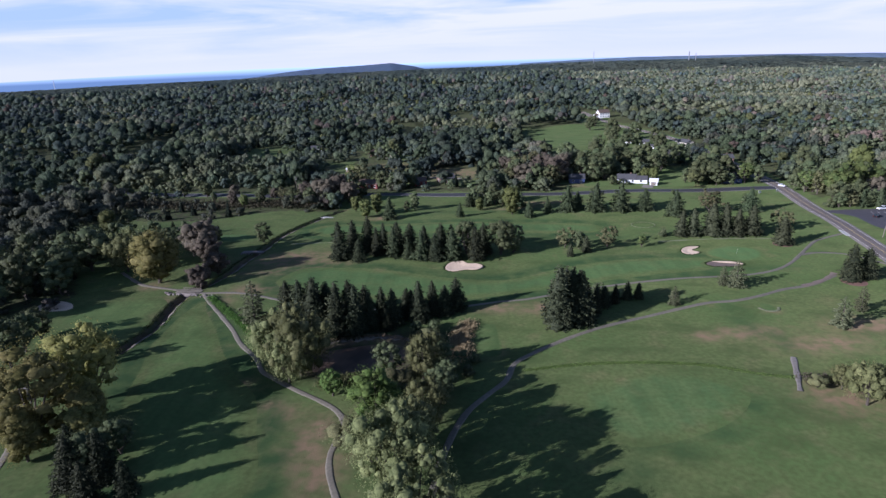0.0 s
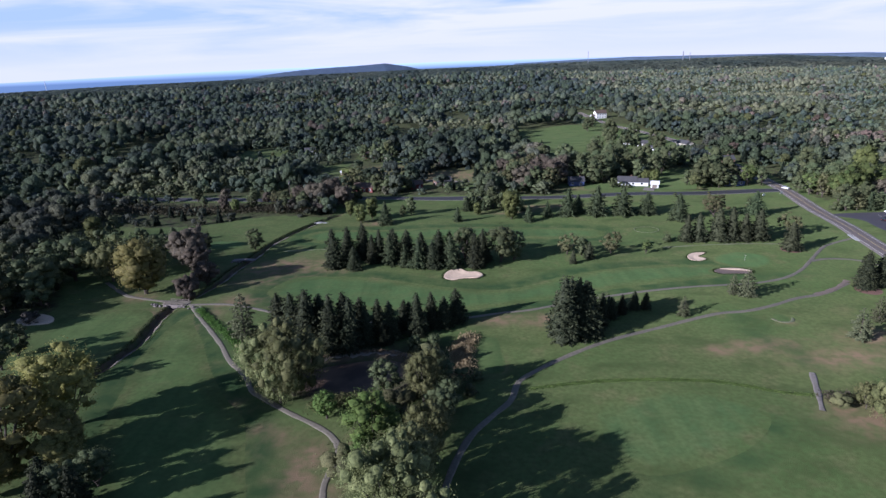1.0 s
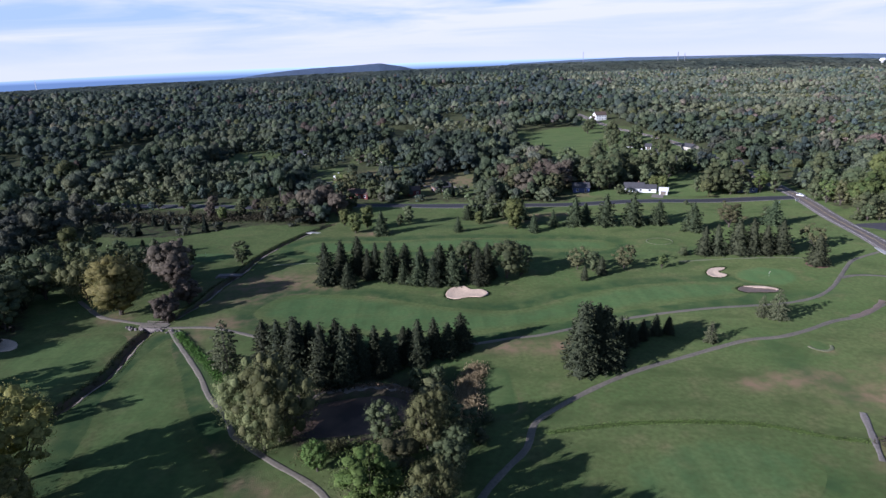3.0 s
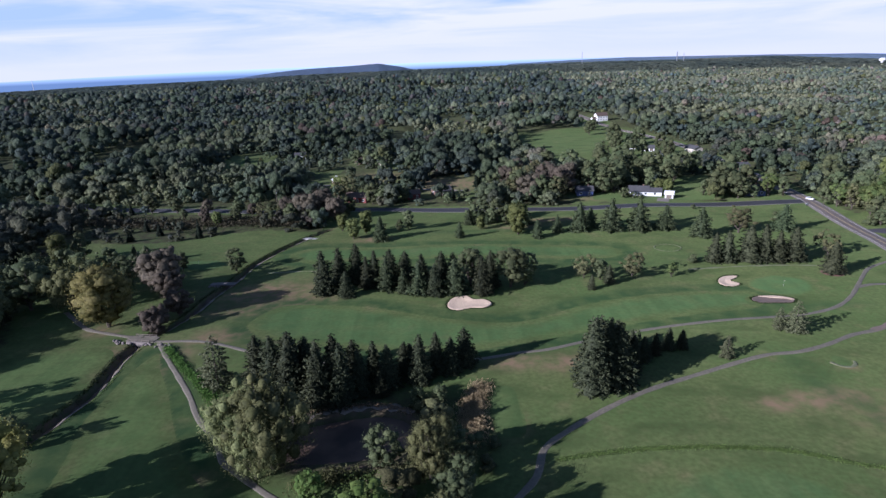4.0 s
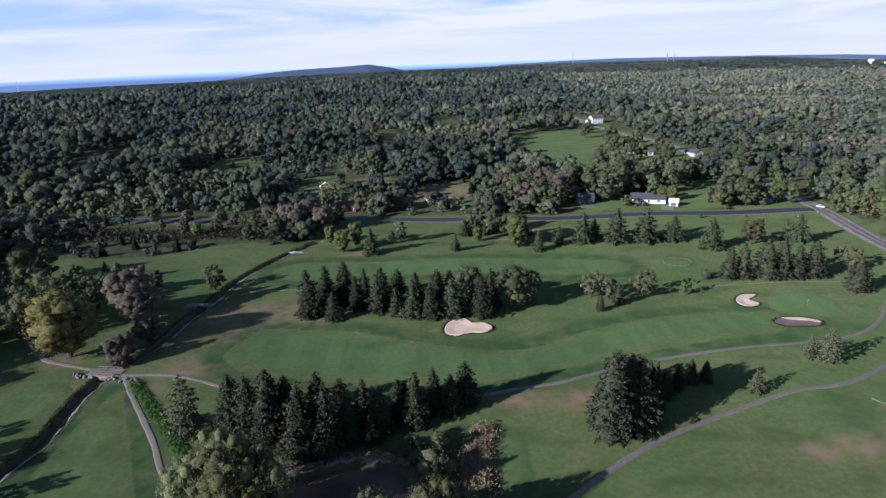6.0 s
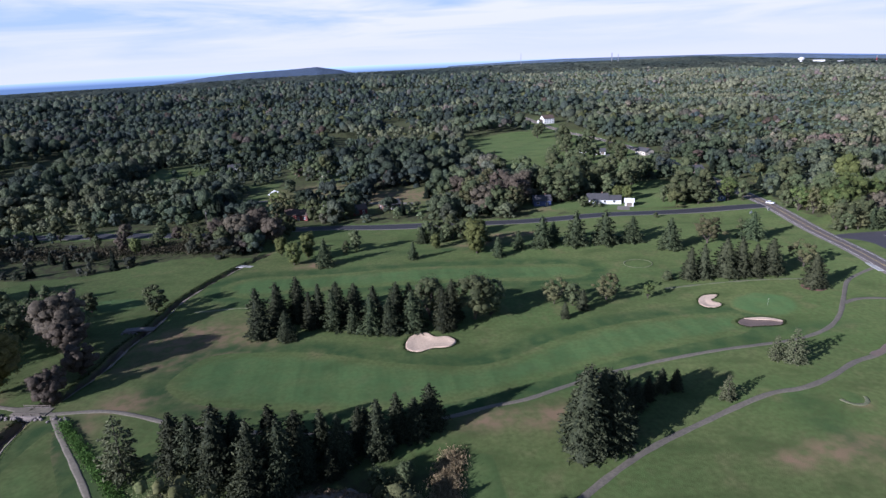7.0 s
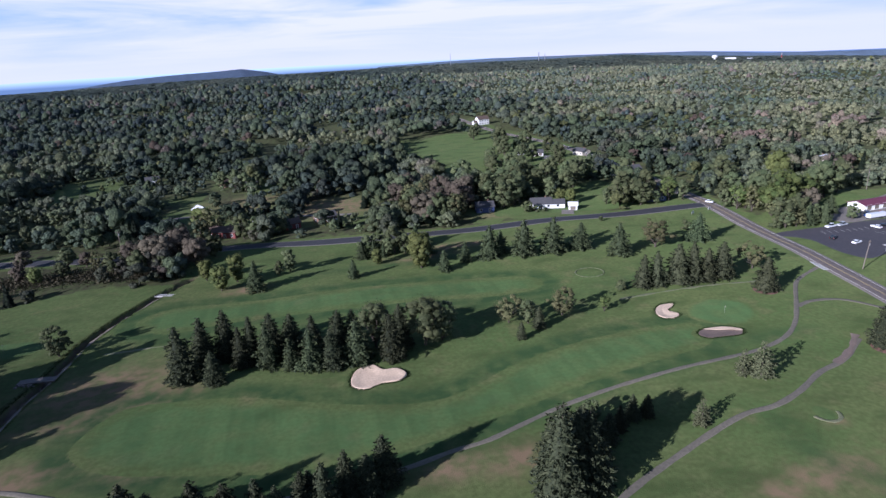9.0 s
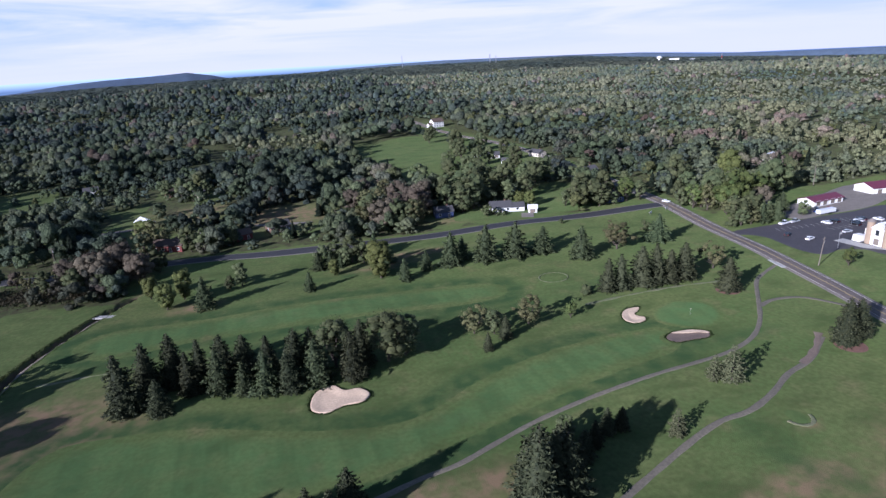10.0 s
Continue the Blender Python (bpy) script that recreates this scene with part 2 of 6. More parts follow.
M = {
    "rough": grass("rough_grass", *ROUGH, zones=True),
    "fairway": grass("fairway_grass", (0.061, 0.110, 0.039), (0.068, 0.116, 0.041), (0.092, 0.100, 0.050), 0.16, 62, fine=0.35, soft=True),
    "lush": grass("lush_fairway_grass", (0.080, 0.128, 0.042), (0.094, 0.138, 0.046), (0.125, 0.120, 0.060), 0.1, 62, fine=0.5, soft=True),
    "worn": grass("worn_fairway_grass", (0.066, 0.112, 0.040), (0.080, 0.120, 0.043), (0.108, 0.105, 0.054), 0.05, 62, fine=0.6, soft=True),
    "green": grass("green_grass", (0.064, 0.112, 0.041), (0.068, 0.117, 0.042), (0.074, 0.126, 0.048), 0.05, 20, fine=0.2, soft=True),
    "tee": grass("tee_grass", (0.060, 0.098, 0.033), (0.070, 0.104, 0.036), (0.120, 0.110, 0.060), 0.1, 0, fine=0.4, soft=True),
    "meadow": grass("meadow_grass", (0.076, 0.116, 0.039), (0.095, 0.128, 0.045), (0.183, 0.145, 0.078), soft=True),
    "dry": plain("dry_grass", (0.19, 0.17, 0.1), (0.11, 0.13, 0.06), 0.8, 0.95),
    "sand": plain("bunker_sand", (0.66, 0.505, 0.36), (0.56, 0.42, 0.30), 0.3, 0.95, relief=0.02),
    "dark_sand": plain("dark_bunker_sand", (0.175, 0.125, 0.098), (0.14, 0.10, 0.08), 0.4, 0.95, relief=0.05),
    "cart": plain("cart_path_asphalt", (0.170, 0.148, 0.110), (0.128, 0.111, 0.083), 0.25, 0.9, relief=0.01),
    "road": plain("worn_asphalt", (0.16, 0.128, 0.11), (0.118, 0.096, 0.085), 0.15, 0.85, relief=0.01),
    "dark_road": plain("new_asphalt", (0.036, 0.035, 0.04), (0.028, 0.028, 0.033), 0.1, 0.8),
    "lot": plain("car_park_asphalt", (0.062, 0.055, 0.062), (0.05, 0.046, 0.054), 0.12, 0.85),
    "gravel": plain("pale_gravel", (0.22, 0.19, 0.165), (0.165, 0.145, 0.125), 0.3, 0.95, relief=0.03),
    "line": plain("road_paint", (0.50, 0.48, 0.45), (0.34, 0.33, 0.31), 1.5, 0.7),
    "yellow_line": plain("yellow_road_paint", (0.34, 0.26, 0.11), (0.25, 0.2, 0.1), 1.5, 0.7),
    "bark": plain("bark", (0.085, 0.066, 0.05), (0.05, 0.04, 0.032), 2.0, 0.95, relief=0.03),
    "white": plain("white_siding", (0.78, 0.77, 0.75), (0.7, 0.7, 0.69), 0.7, 0.6),
    "cream": plain("cream_siding", (0.55, 0.49, 0.4), (0.48, 0.43, 0.35), 0.7, 0.7),
    "blue": plain("blue_siding", (0.06, 0.085, 0.2), (0.05, 0.07, 0.16), 0.7, 0.6),
    "brown": plain("brown_siding", (0.16, 0.095, 0.065), (0.12, 0.07, 0.05), 0.7, 0.8),
    "redwood": plain("red_barn_board", (0.2, 0.04, 0.035), (0.15, 0.035, 0.03), 0.7, 0.8),
    "roof_grey": plain("grey_shingles", (0.075, 0.072, 0.075), (0.055, 0.054, 0.058), 0.9, 0.9, relief=0.03),
    "roof_dark": plain("dark_shingles", (0.045, 0.042, 0.042), (0.032, 0.03, 0.03), 0.9, 0.9, relief=0.03),
    "roof_brown": plain("brown_shingles", (0.11, 0.075, 0.055), (0.085, 0.058, 0.045), 0.9, 0.9, relief=0.03),
    "roof_red": plain("maroon_metal_roof", (0.17, 0.035, 0.06), (0.13, 0.03, 0.05), 0.5, 0.45),
    "roof_pale": plain("pale_metal_roof", (0.72, 0.72, 0.73), (0.62, 0.62, 0.64), 0.5, 0.55, 0.0),
    "brick": plain("buff_brick", (0.34, 0.25, 0.175), (0.27, 0.2, 0.14), 1.2, 0.85, relief=0.02),
    "stone": plain("grey_stone", (0.24, 0.20, 0.18), (0.17, 0.145, 0.13), 1.1, 0.9, relief=0.05),
    "wood": plain("weathered_wood", (0.2, 0.165, 0.135), (0.14, 0.115, 0.095), 1.6, 0.9),
    "steel": plain("galvanised_steel", (0.5, 0.5, 0.52), (0.4, 0.4, 0.42), 2.0, 0.45, 0.7),
    "tyre": plain("tyre_rubber", (0.02, 0.02, 0.02), None, 3.0, 0.9),
    "clay": plain("pale_clay_bank", (0.26, 0.215, 0.165), (0.19, 0.155, 0.12), 0.5, 0.95, relief=0.05),
    "dirt": plain("bare_dirt", (0.2, 0.148, 0.115), (0.155, 0.115, 0.09), 0.5, 0.95, relief=0.03),
    "mulch": plain("red_brown_mulch", (0.2, 0.1, 0.07), (0.14, 0.075, 0.055), 0.8, 0.95, relief=0.05),
    "flag": plain("flag_cloth", (0.6, 0.55, 0.4), None, 3.0, 0.8),
}
for key, tone in (("paint_white", (0.75, 0.76, 0.78)), ("paint_black", (0.012, 0.012, 0.015)), ("paint_silver", (0.45, 0.47, 0.5)), ("paint_red", (0.3, 0.03, 0.03)), ("paint_blue", (0.03, 0.06, 0.18))):
    M[key] = plain(key, tone, tuple(c * 0.92 for c in tone), 1.0, 0.25)
_g, _nt, _p = shader("window_glass")
_p.inputs["Base Color"].default_value, _p.inputs["Roughness"].default_value, _p.inputs["Specular IOR Level"].default_value = (0.02, 0.025, 0.03, 1), 0.08, 0.8
M["glass"] = _g
_g, _nt, _p = shader("pond_water")
_nt.links.new(blend(_nt, noise_at(_nt, 0.12, 0.4, 0.62, 5.0), (0.06, 0.042, 0.032), (0.13, 0.085, 0.058)), _p.inputs["Base Color"])
_p.inputs["Roughness"].default_value, _p.inputs["Specular IOR Level"].default_value = 0.55, 0.2
bump(_nt, _p, noise_at(_nt, 2.0), 0.15, 0.02)
M["water"] = _g
L = {
    "spruce": foliage("spruce_needles", (0.018, 0.024, 0.013), (0.072, 0.078, 0.040), 0.08),
    "fir": foliage("blue_green_needles", (0.034, 0.048, 0.024), (0.092, 0.112, 0.052), 0.12),
    "pine": foliage("pine_needles", (0.065, 0.074, 0.038), (0.145, 0.148, 0.078), 0.15),
    "green": foliage("green_leaves", (0.062, 0.078, 0.037), (0.124, 0.138, 0.064)),
    "bright": foliage("fresh_green_leaves", (0.078, 0.122, 0.030), (0.140, 0.185, 0.052), 0.26),
    "fresh": foliage("roadside_leaves", (0.064, 0.092, 0.030), (0.122, 0.146, 0.048), 0.26),
    "yellow": foliage("yellowing_leaves", (0.185, 0.180, 0.054), (0.340, 0.305, 0.108), 0.42),
    "willow": foliage("willow_leaves", (0.120, 0.130, 0.052), (0.205, 0.210, 0.088), 0.3),
    "russet": foliage("russet_leaves", (0.074, 0.062, 0.044), (0.135, 0.108, 0.078), 0.15),
    "tan": foliage("tan_leaves", (0.090, 0.092, 0.042), (0.152, 0.144, 0.068), 0.25),
    "scrub": foliage("scrub_leaves", (0.055, 0.052, 0.032), (0.12, 0.105, 0.062), 0.15),
    "fringe": foliage("rank_grass", (0.035, 0.055, 0.018), (0.075, 0.10, 0.034), 0.15),
    "weed": foliage("lush_weeds", (0.085, 0.155, 0.030), (0.145, 0.235, 0.055), 0.25),
    "olive": foliage("olive_green_leaves", (0.072, 0.088, 0.029), (0.138, 0.150, 0.050), 0.25),
    "hedge": foliage("hedge_leaves", (0.135, 0.205, 0.058), (0.215, 0.295, 0.092), 0.3),
    "bank": foliage("bank_weeds", (0.175, 0.260, 0.062), (0.260, 0.350, 0.105), 0.3),
    "reed": foliage("dry_reeds", (0.26, 0.19, 0.11), (0.44, 0.32, 0.19), 0.2),
    "woods": foliage("woodland_leaves", (0.84, 0.84, 0.84), (1.16, 1.15, 1.14), 0.38, True),
}


# ---- mesh tools ----
def mesh_np(name, verts, faces, mat, smooth=False, tint=None, normals=None):
    """A mesh from an array of corners and an array of faces, all of one corner count."""
    verts, faces = np.asarray(verts, np.float32), np.asarray(faces, np.int32)
    n, k = faces.shape
    me = bpy.data.meshes.new(name)
    me.vertices.add(len(verts))
    me.vertices.foreach_set("co", verts.ravel())
    me.loops.add(n * k)
    me.loops.foreach_set("vertex_index", faces.ravel())
    me.polygons.add(n)
    me.polygons.foreach_set("loop_start", np.arange(n, dtype=np.int32) * k)
    if smooth:
        me.polygons.foreach_set("use_smooth", np.ones(n, bool))
    me.update(calc_edges=True)
    if tint is not None:
        at = me.attributes.new("tint", "FLOAT_COLOR", "POINT")
        at.data.foreach_set("color", np.c_[tint, np.ones(len(verts))].astype(np.float32).ravel())
    if normals is not None:
        me.polygons.foreach_set("use_smooth", np.ones(n, bool))
        me.normals_split_custom_set_from_vertices(np.asarray(normals, np.float32))
    me.materials.append(mat)
    return me


def part(name, data, mat=None, parent=None, label="", m=None):
    """Link a bmesh or a mesh as one object under a thing."""
    if isinstance(data, bmesh.types.BMesh):
        me = bpy.data.meshes.new(name)
        data.to_mesh(me)
        data.free()
        me.materials.append(mat)
        data = me
    ob = new(name, data)
    if m is not None:
        ob.matrix_basis = m
    if parent is not None:
        ob.parent = parent
    return tagged(ob, label)


def box(bm, cx, cy, cz, sx, sy, sz, bevel=0.0, taper=1.0):
    """A box about its centre, its top narrowed by taper, with bevelled edges."""
    geo = bmesh.ops.create_cube(bm, size=1.0)["verts"]
    for v in geo:
        k = taper if v.co.z > 0 else 1.0
        v.co = Vector((cx + v.co.x * sx * k, cy + v.co.y * sy * k, cz + v.co.z * sz))
    if bevel:
        edges = {e for v in geo for e in v.link_edges}
        bmesh.ops.bevel(bm, geom=list(edges), offset=bevel, segments=2, affect="EDGES")
    return bm


def tube(bm, a, b, ra, rb, sides=8):
    a, b = Vector(a), Vector(b)
    turn = (b - a).to_track_quat("Z", "Y").to_matrix().to_4x4()
    bmesh.ops.create_cone(bm, cap_ends=True, segments=sides, radius1=ra, radius2=rb, depth=(b - a).length, matrix=Matrix.Translation((a + b) / 2) @ turn)
    return bm


def spline(pts, step=2.0, closed=False):
    """A smooth line through pts, in steps of about so many metres."""
    p = np.array(pts, float)
    n = len(p)
    if closed:
        q = np.vstack([p[-1], p, p[0], p[1]])
        spans = n
    else:
        q = np.vstack([2 * p[0] - p[1], p, 2 * p[-1] - p[-2]])
        spans = n - 1
    out = []
    for i in range(spans):
        a, b, c, d = q[i:i + 4]
        k = max(2, int(np.linalg.norm(c - b) / step))
        t = (np.arange(k) / k)[:, None]
        out.append(0.5 * (2 * b + (c - a) * t + (2 * a - 5 * b + 4 * c - d) * t ** 2 + (3 * b - a - 3 * c + d) * t ** 3))
    if not closed:
        out.append(p[-1:])
    return np.vstack(out)


def to_line(x, y, line):
    """Distance of points from a line of straight pieces."""
    best = np.full(np.shape(x), 1e9)
    for (ax, ay), (bx, by) in zip(line[:-1], line[1:]):
        dx, dy = bx - ax, by - ay
        t = np.clip(((x - ax) * dx + (y - ay) * dy) / (dx * dx + dy * dy + 1e-9), 0, 1)
        best = np.minimum(best, np.hypot(x - ax - t * dx, y - ay - t * dy))
    return best


def inside(x, y, ring):
    """Whether points lie inside a closed ring."""
    r = np.zeros(np.shape(x), bool)
    for (ax, ay), (bx, by) in zip(ring, np.roll(ring, -1, 0)):
        if ay != by:
            r ^= ((ay > y) != (by > y)) & (x < (bx - ax) * (y - ay) / (by - ay) + ax)
    return r


def ease(a, b, v):
    t = np.clip((v - a) / (b - a), 0, 1)
    return t * t * (3 - 2 * t)


# ---- the plan ----
CREEK = spline([(-103, 108), (-95, 124), (-88.8, 136), (-86.3, 144), (-85, 151), (-83.6, 160), (-84.4, 170), (-85, 179), (-83.6, 188), (-79, 197), (-76, 207), (-75, 219), (-72.6, 232), (-71, 244), (-69.4, 254), (-65, 265), (-60, 275), (-54, 286.5), (-45, 303)])
ROAD_A = spline([(120, 20), (151, 140), (166.5, 192), (170.8, 208), (174, 225), (178.5, 245), (183, 265), (188, 287), (192, 305), (197, 330), (206, 400), (215, 500), (214, 570), (200, 660), (192, 770)], 6)
ROAD_B = spline([(194, 314.5), (169, 316), (139, 318), (111, 320), (88, 320.5), (67, 321.5), (45, 323.5), (25, 326.5), (2, 331), (-22, 336.5), (-55, 339.5), (-84, 342.5), (-112, 347), (-168, 362), (-240, 385), (-400, 420)], 6)
PATH_UPPER = spline([(-79, 187), (-66, 185), (-57, 181), (-47, 175.7), (-30, 170), (-5, 166), (12, 167.5), (23, 169.8), (31, 171), (41, 174.6), (51, 177.8), (63, 180), (75, 181.3), (87, 182.4), (99, 183.2), (110, 184.6), (121, 188.3), (130, 194.5), (138.5, 203), (146, 211), (153, 218), (160, 222), (170, 226)])
PATH_FORK = spline([(138, 202), (143.6, 204), (150, 203.8), (155.6, 201.3), (159.5, 194.5), (163, 187)])
PATH_LOWER = spline([(-2, 60), (1, 82), (4, 96), (8.6, 107.7), (14, 115.2), (19, 121.5), (22, 129.4), (28, 134.8), (36, 140.3), (45, 145.8), (54.5, 150.7), (66.5, 155.6), (77, 159.4), (86, 161.8), (94, 162.2), (103.5, 165.4), (114, 170.6), (125, 174), (137, 181)])
PATH_LEFT = spline([(-78, 186), (-71, 175.2), (-64, 165), (-58, 156), (-52.8, 147), (-46, 138.4), (-42.5, 131.6), (-38, 127.3), (-31.3, 121.4), (-24.6, 116.1), (-20.2, 111.8), (-17.8, 107), (-18.2, 101.7), (-19, 97), (-18.2, 91), (-15, 82), (-9, 67)])
PATH_WEST = spline([(-79, 187), (-87, 190.6), (-96, 194.5), (-104.6, 198.4), (-110, 203), (-120, 213)])
PATH_FAR = spline([(-106, 134), (-98, 124), (-91, 111), (-85.5, 98), (-84.5, 88), (-88, 74)])
PATH_STUB = spline([(92, 128.3), (88.3, 120.5), (84.3, 112.5)])
DITCH = spline([(-74, 182), (-64, 169), (-55, 158), (-48, 148)])
HEDGE = spline([(24, 126), (35, 127.2), (46, 127.4), (59, 126.6), (69, 125), (76.5, 121.9), (81.7, 119.8), (87, 118.6)])
POND = spline([(-31, 142), (-22, 145.5), (-11, 146), (-4, 142), (-2, 135), (-8, 128), (-19, 127), (-29, 129), (-34, 136)], 1.0, True)
BUNKERS = [
    spline([(6, 205), (8, 209), (12, 210.5), (14.5, 207), (18, 206.5), (20, 203), (17.5, 200.5), (13, 200.5), (9, 199), (6, 201)], 0.8, True),
    spline([(97.6, 211.4), (99, 215), (102.4, 217.6), (106.6, 217.4), (104.8, 215.2), (102.7, 214), (102.3, 212.3), (103.9, 210.6), (102.2, 208.6), (98.8, 208.7)], 0.6, True),
    spline([(100.5, 197), (104, 199), (110, 198), (113, 195.5), (111, 193), (106, 193.5), (101.5, 194)], 0.8, True),
    spline([(-132, 181), (-128, 185), (-121, 182), (-119, 177), (-127, 176.5)], 1.0, True),
]
GREEN_RINGS = [
    spline([(105, 208), (110, 214.5), (119, 216.5), (126, 211), (125, 203), (117, 197.5), (109, 200)], 1.5, True),
    spline([(-106, 255), (-98, 262), (-86, 262), (-80, 256), (-86, 249), (-98, 248)], 1.5, True),
]
FAIRWAYS = [
    spline([(-75, 135), (-78.2, 146), (-78.6, 157), (-78.4, 169), (-75.5, 179), (-71, 170), (-64, 158), (-56, 142), (-48, 129), (-41, 120), (-36.5, 106), (-32, 88), (-40, 80), (-54, 87), (-62, 100), (-71, 118)], 1.5, True),
    spline([(-55, 197), (-48, 209.5), (-34, 208.6), (-20, 205), (-8, 199.3), (2, 194.6), (14, 190.6), (24, 189.2), (33, 191.6), (45, 197.6), (63, 202.5), (81, 205), (95, 205), (104, 203), (105, 196), (98, 190.4), (88, 188.4), (70, 185.8), (54, 183), (38, 179), (24, 175), (8, 172.6), (-6, 173.6), (-16, 175.2), (-32, 179.5), (-44, 183.2), (-52, 189)], 2.0, True),
    spline([(-57, 262), (-48, 271), (-23, 269.5), (4, 268), (32, 265), (61, 260), (76, 254), (74, 245), (56, 243), (29, 247), (-6, 252), (-30, 253), (-46, 251)], 2.0, True),
    spline([(37, 117.6), (51, 123), (64, 122), (72, 116), (71.5, 109.4), (63.5, 101.6), (52.5, 97), (41, 95), (34.5, 101), (33.5, 110)], 2.0, True),
    spline([(-117, 177), (-112, 184), (-104, 186.5), (-94, 185.5), (-88.5, 181), (-87.5, 172), (-88.5, 160), (-92, 151), (-100, 148), (-110, 156), (-117, 166)], 1.5, True),
]
TEE_RINGS = [
    spline([(13.5, 153), (19.5, 153.5), (20, 144), (19, 134.5), (13.5, 134.5), (13, 144)], 1.0, True),
    spline([(101 + 2.5 * math.cos(a), 157 + 3 * math.sin(a)) for a in np.linspace(0, 5.6, 9)], 0.8, True),
    spline([(96 + 5 * math.cos(a), 251 + 4.2 * math.sin(a)) for a in np.linspace(0, 5.6, 9)], 0.8, True),
]
DRY = [(101, 153.6, 2.6, 1.1), (88, 142, 12, 4), (103, 134, 14, 5), (122, 143, 14, 6), (76, 141, 5, 3), (-56, 222, 20, 12), (-48, 214, 16, 7), (-60, 189, 10, 4), (-40, 181.5, 10, 3), (-36, 116, 3.5, 3), (-32, 112, 5, 3.5), (-48, 124, 8, 5), (-70, 176, 5, 10), (-25, 98, 5, 8), (-24, 105, 5, 6), (-33, 109, 2, 4), (-20, 91, 5, 9), (-14, 104, 4, 8), (36, 163, 9, 5), (-25, 281, 9, 4), (45, 292, 14, 4),
       (92, 110, 9, 8), (-57, 207, 16, 6), (-44, 214, 16, 5), (-62, 186, 10, 3), (8, 400, 26, 30), (-32, 436, 26, 12), (15, 395, 30, 22), (60, 300, 20, 4), (-40, 420, 22, 10), (22, 165, 8, 4), (17, 138, 3, 4), (-88, 183, 6, 3), (140, 345, 30, 12), (98, 341, 20, 6), (-100, 197, 6, 4)]

# damp, darker grass
DAMP = [(69, 107, 7, 5), (60, 99, 7, 4), (48, 94, 7, 4), (38, 87, 6, 5), (90, 150, 4, 12), (94, 136, 3, 8), (60, 236, 40, 3), (20, 241, 45, 3), (110, 240, 18, 3), (30, 288, 50, 3), (-33.5, 110, 2.2, 6), (-28.5, 98, 2.0, 8), (-58, 208, 10, 3), (5, 192, 12, 2), (116, 190, 16, 3)]


def creek_off(x, y):
    """Distance from the creek, its banks uneven, narrower upstream."""
    y = np.asarray(y, float)
    return to_line(x, y, CREEK) * (1 + 0.4 * ease(190, 205, y)) + 0.35 * np.sin(y * 0.9 + 1.3 * np.sin(y * 0.37)) + 0.25 * np.sin(y * 2.3 + x)


def ground_z(x, y):
    """Height of the ground."""
    x, y = np.asarray(x, float), np.asarray(y, float)
    near = ease(330, 280, np.abs(x - 30)) * ease(400, 350, y) * ease(-60, 0, y)
    z = near * (0.35 * np.sin(x / 23.0 + 0.6) * np.cos(y / 19.0) + 0.25 * np.sin(x / 11.0 + y / 14.0))
    z = z - 1.6 * ease(1.9, 0.9, creek_off(x, y)) * near
    z = z - 1.0 * ease(2.0, -4.0, to_line(x, y, np.vstack([POND, POND[:1]])) * np.where(inside(x, y, POND), -1, 1))
    for ring in BUNKERS:
        d = to_line(x, y, np.vstack([ring, ring[:1]]))
        ins = inside(x, y, ring)
        z = z + np.where(ins, -0.9 * ease(0.3, 1.3, d), 0.22 * ease(2.6, 1.0, d) * ease(0.0, 0.8, d))
    r, az = np.hypot(x, y), np.degrees(np.arctan2(x, y))
    rise = np.interp(az, [-180, -40, -32, -22, -8, 0, 18, 30, 48, 60, 90, 180], [-5, -15, -15, -8, 8, 18, 20, 16, -60, -78, -70, -5])
    z = z + rise * ease(1400, 4700, r) + 5 * np.sin(x / 310 + 1) * np.sin(y / 270) * ease(700, 1500, r)
    z = z + 8 * np.sin(x / 190 + 0.8 * np.sin(y / 260)) * np.cos(y / 145 + x / 400) * ease(560, 900, r) * ease(2700, 1900, r)
    return z


def woods_share(x, y):
    """How wooded the ground is, 0 to 1."""
    x, y = np.asarray(x, float), np.asarray(y, float)
    w = np.zeros(x.shape)
    w = np.where((y > 297 + 6 * np.sin(x / 17)) & (x < -50), 1, w)
    w = np.where((y > np.interp(x, ROAD_B[::-1, 0], ROAD_B[::-1, 1])) & (x >= -50) & (x < 200), 1, w)
    w = np.where((x >= 200) & (y > 262 + 0.55 * np.clip(x - 200, 0, 60) + 7 * np.sin(x / 13)), 1, w)
    w = np.where((x < -132 + 8 * np.sin(y / 13)) & (y > 118) & (y < 252), 1, w)
    w = np.where((x < -165) & (y > 60), 1, w)
    w = np.where((x > 200) & (y < 215), 0, w)
    for cx, cy, rx, ry in CLEARINGS:
        w = np.where(((x - cx) / rx) ** 2 + ((y - cy) / ry) ** 2 < 1, 0, w)
    w = np.where(to_line(x, y, ROAD_A) < 9, 0, w)
    w = np.where(to_line(x, y, ROAD_B) < 7.5, 0, w)
    return w


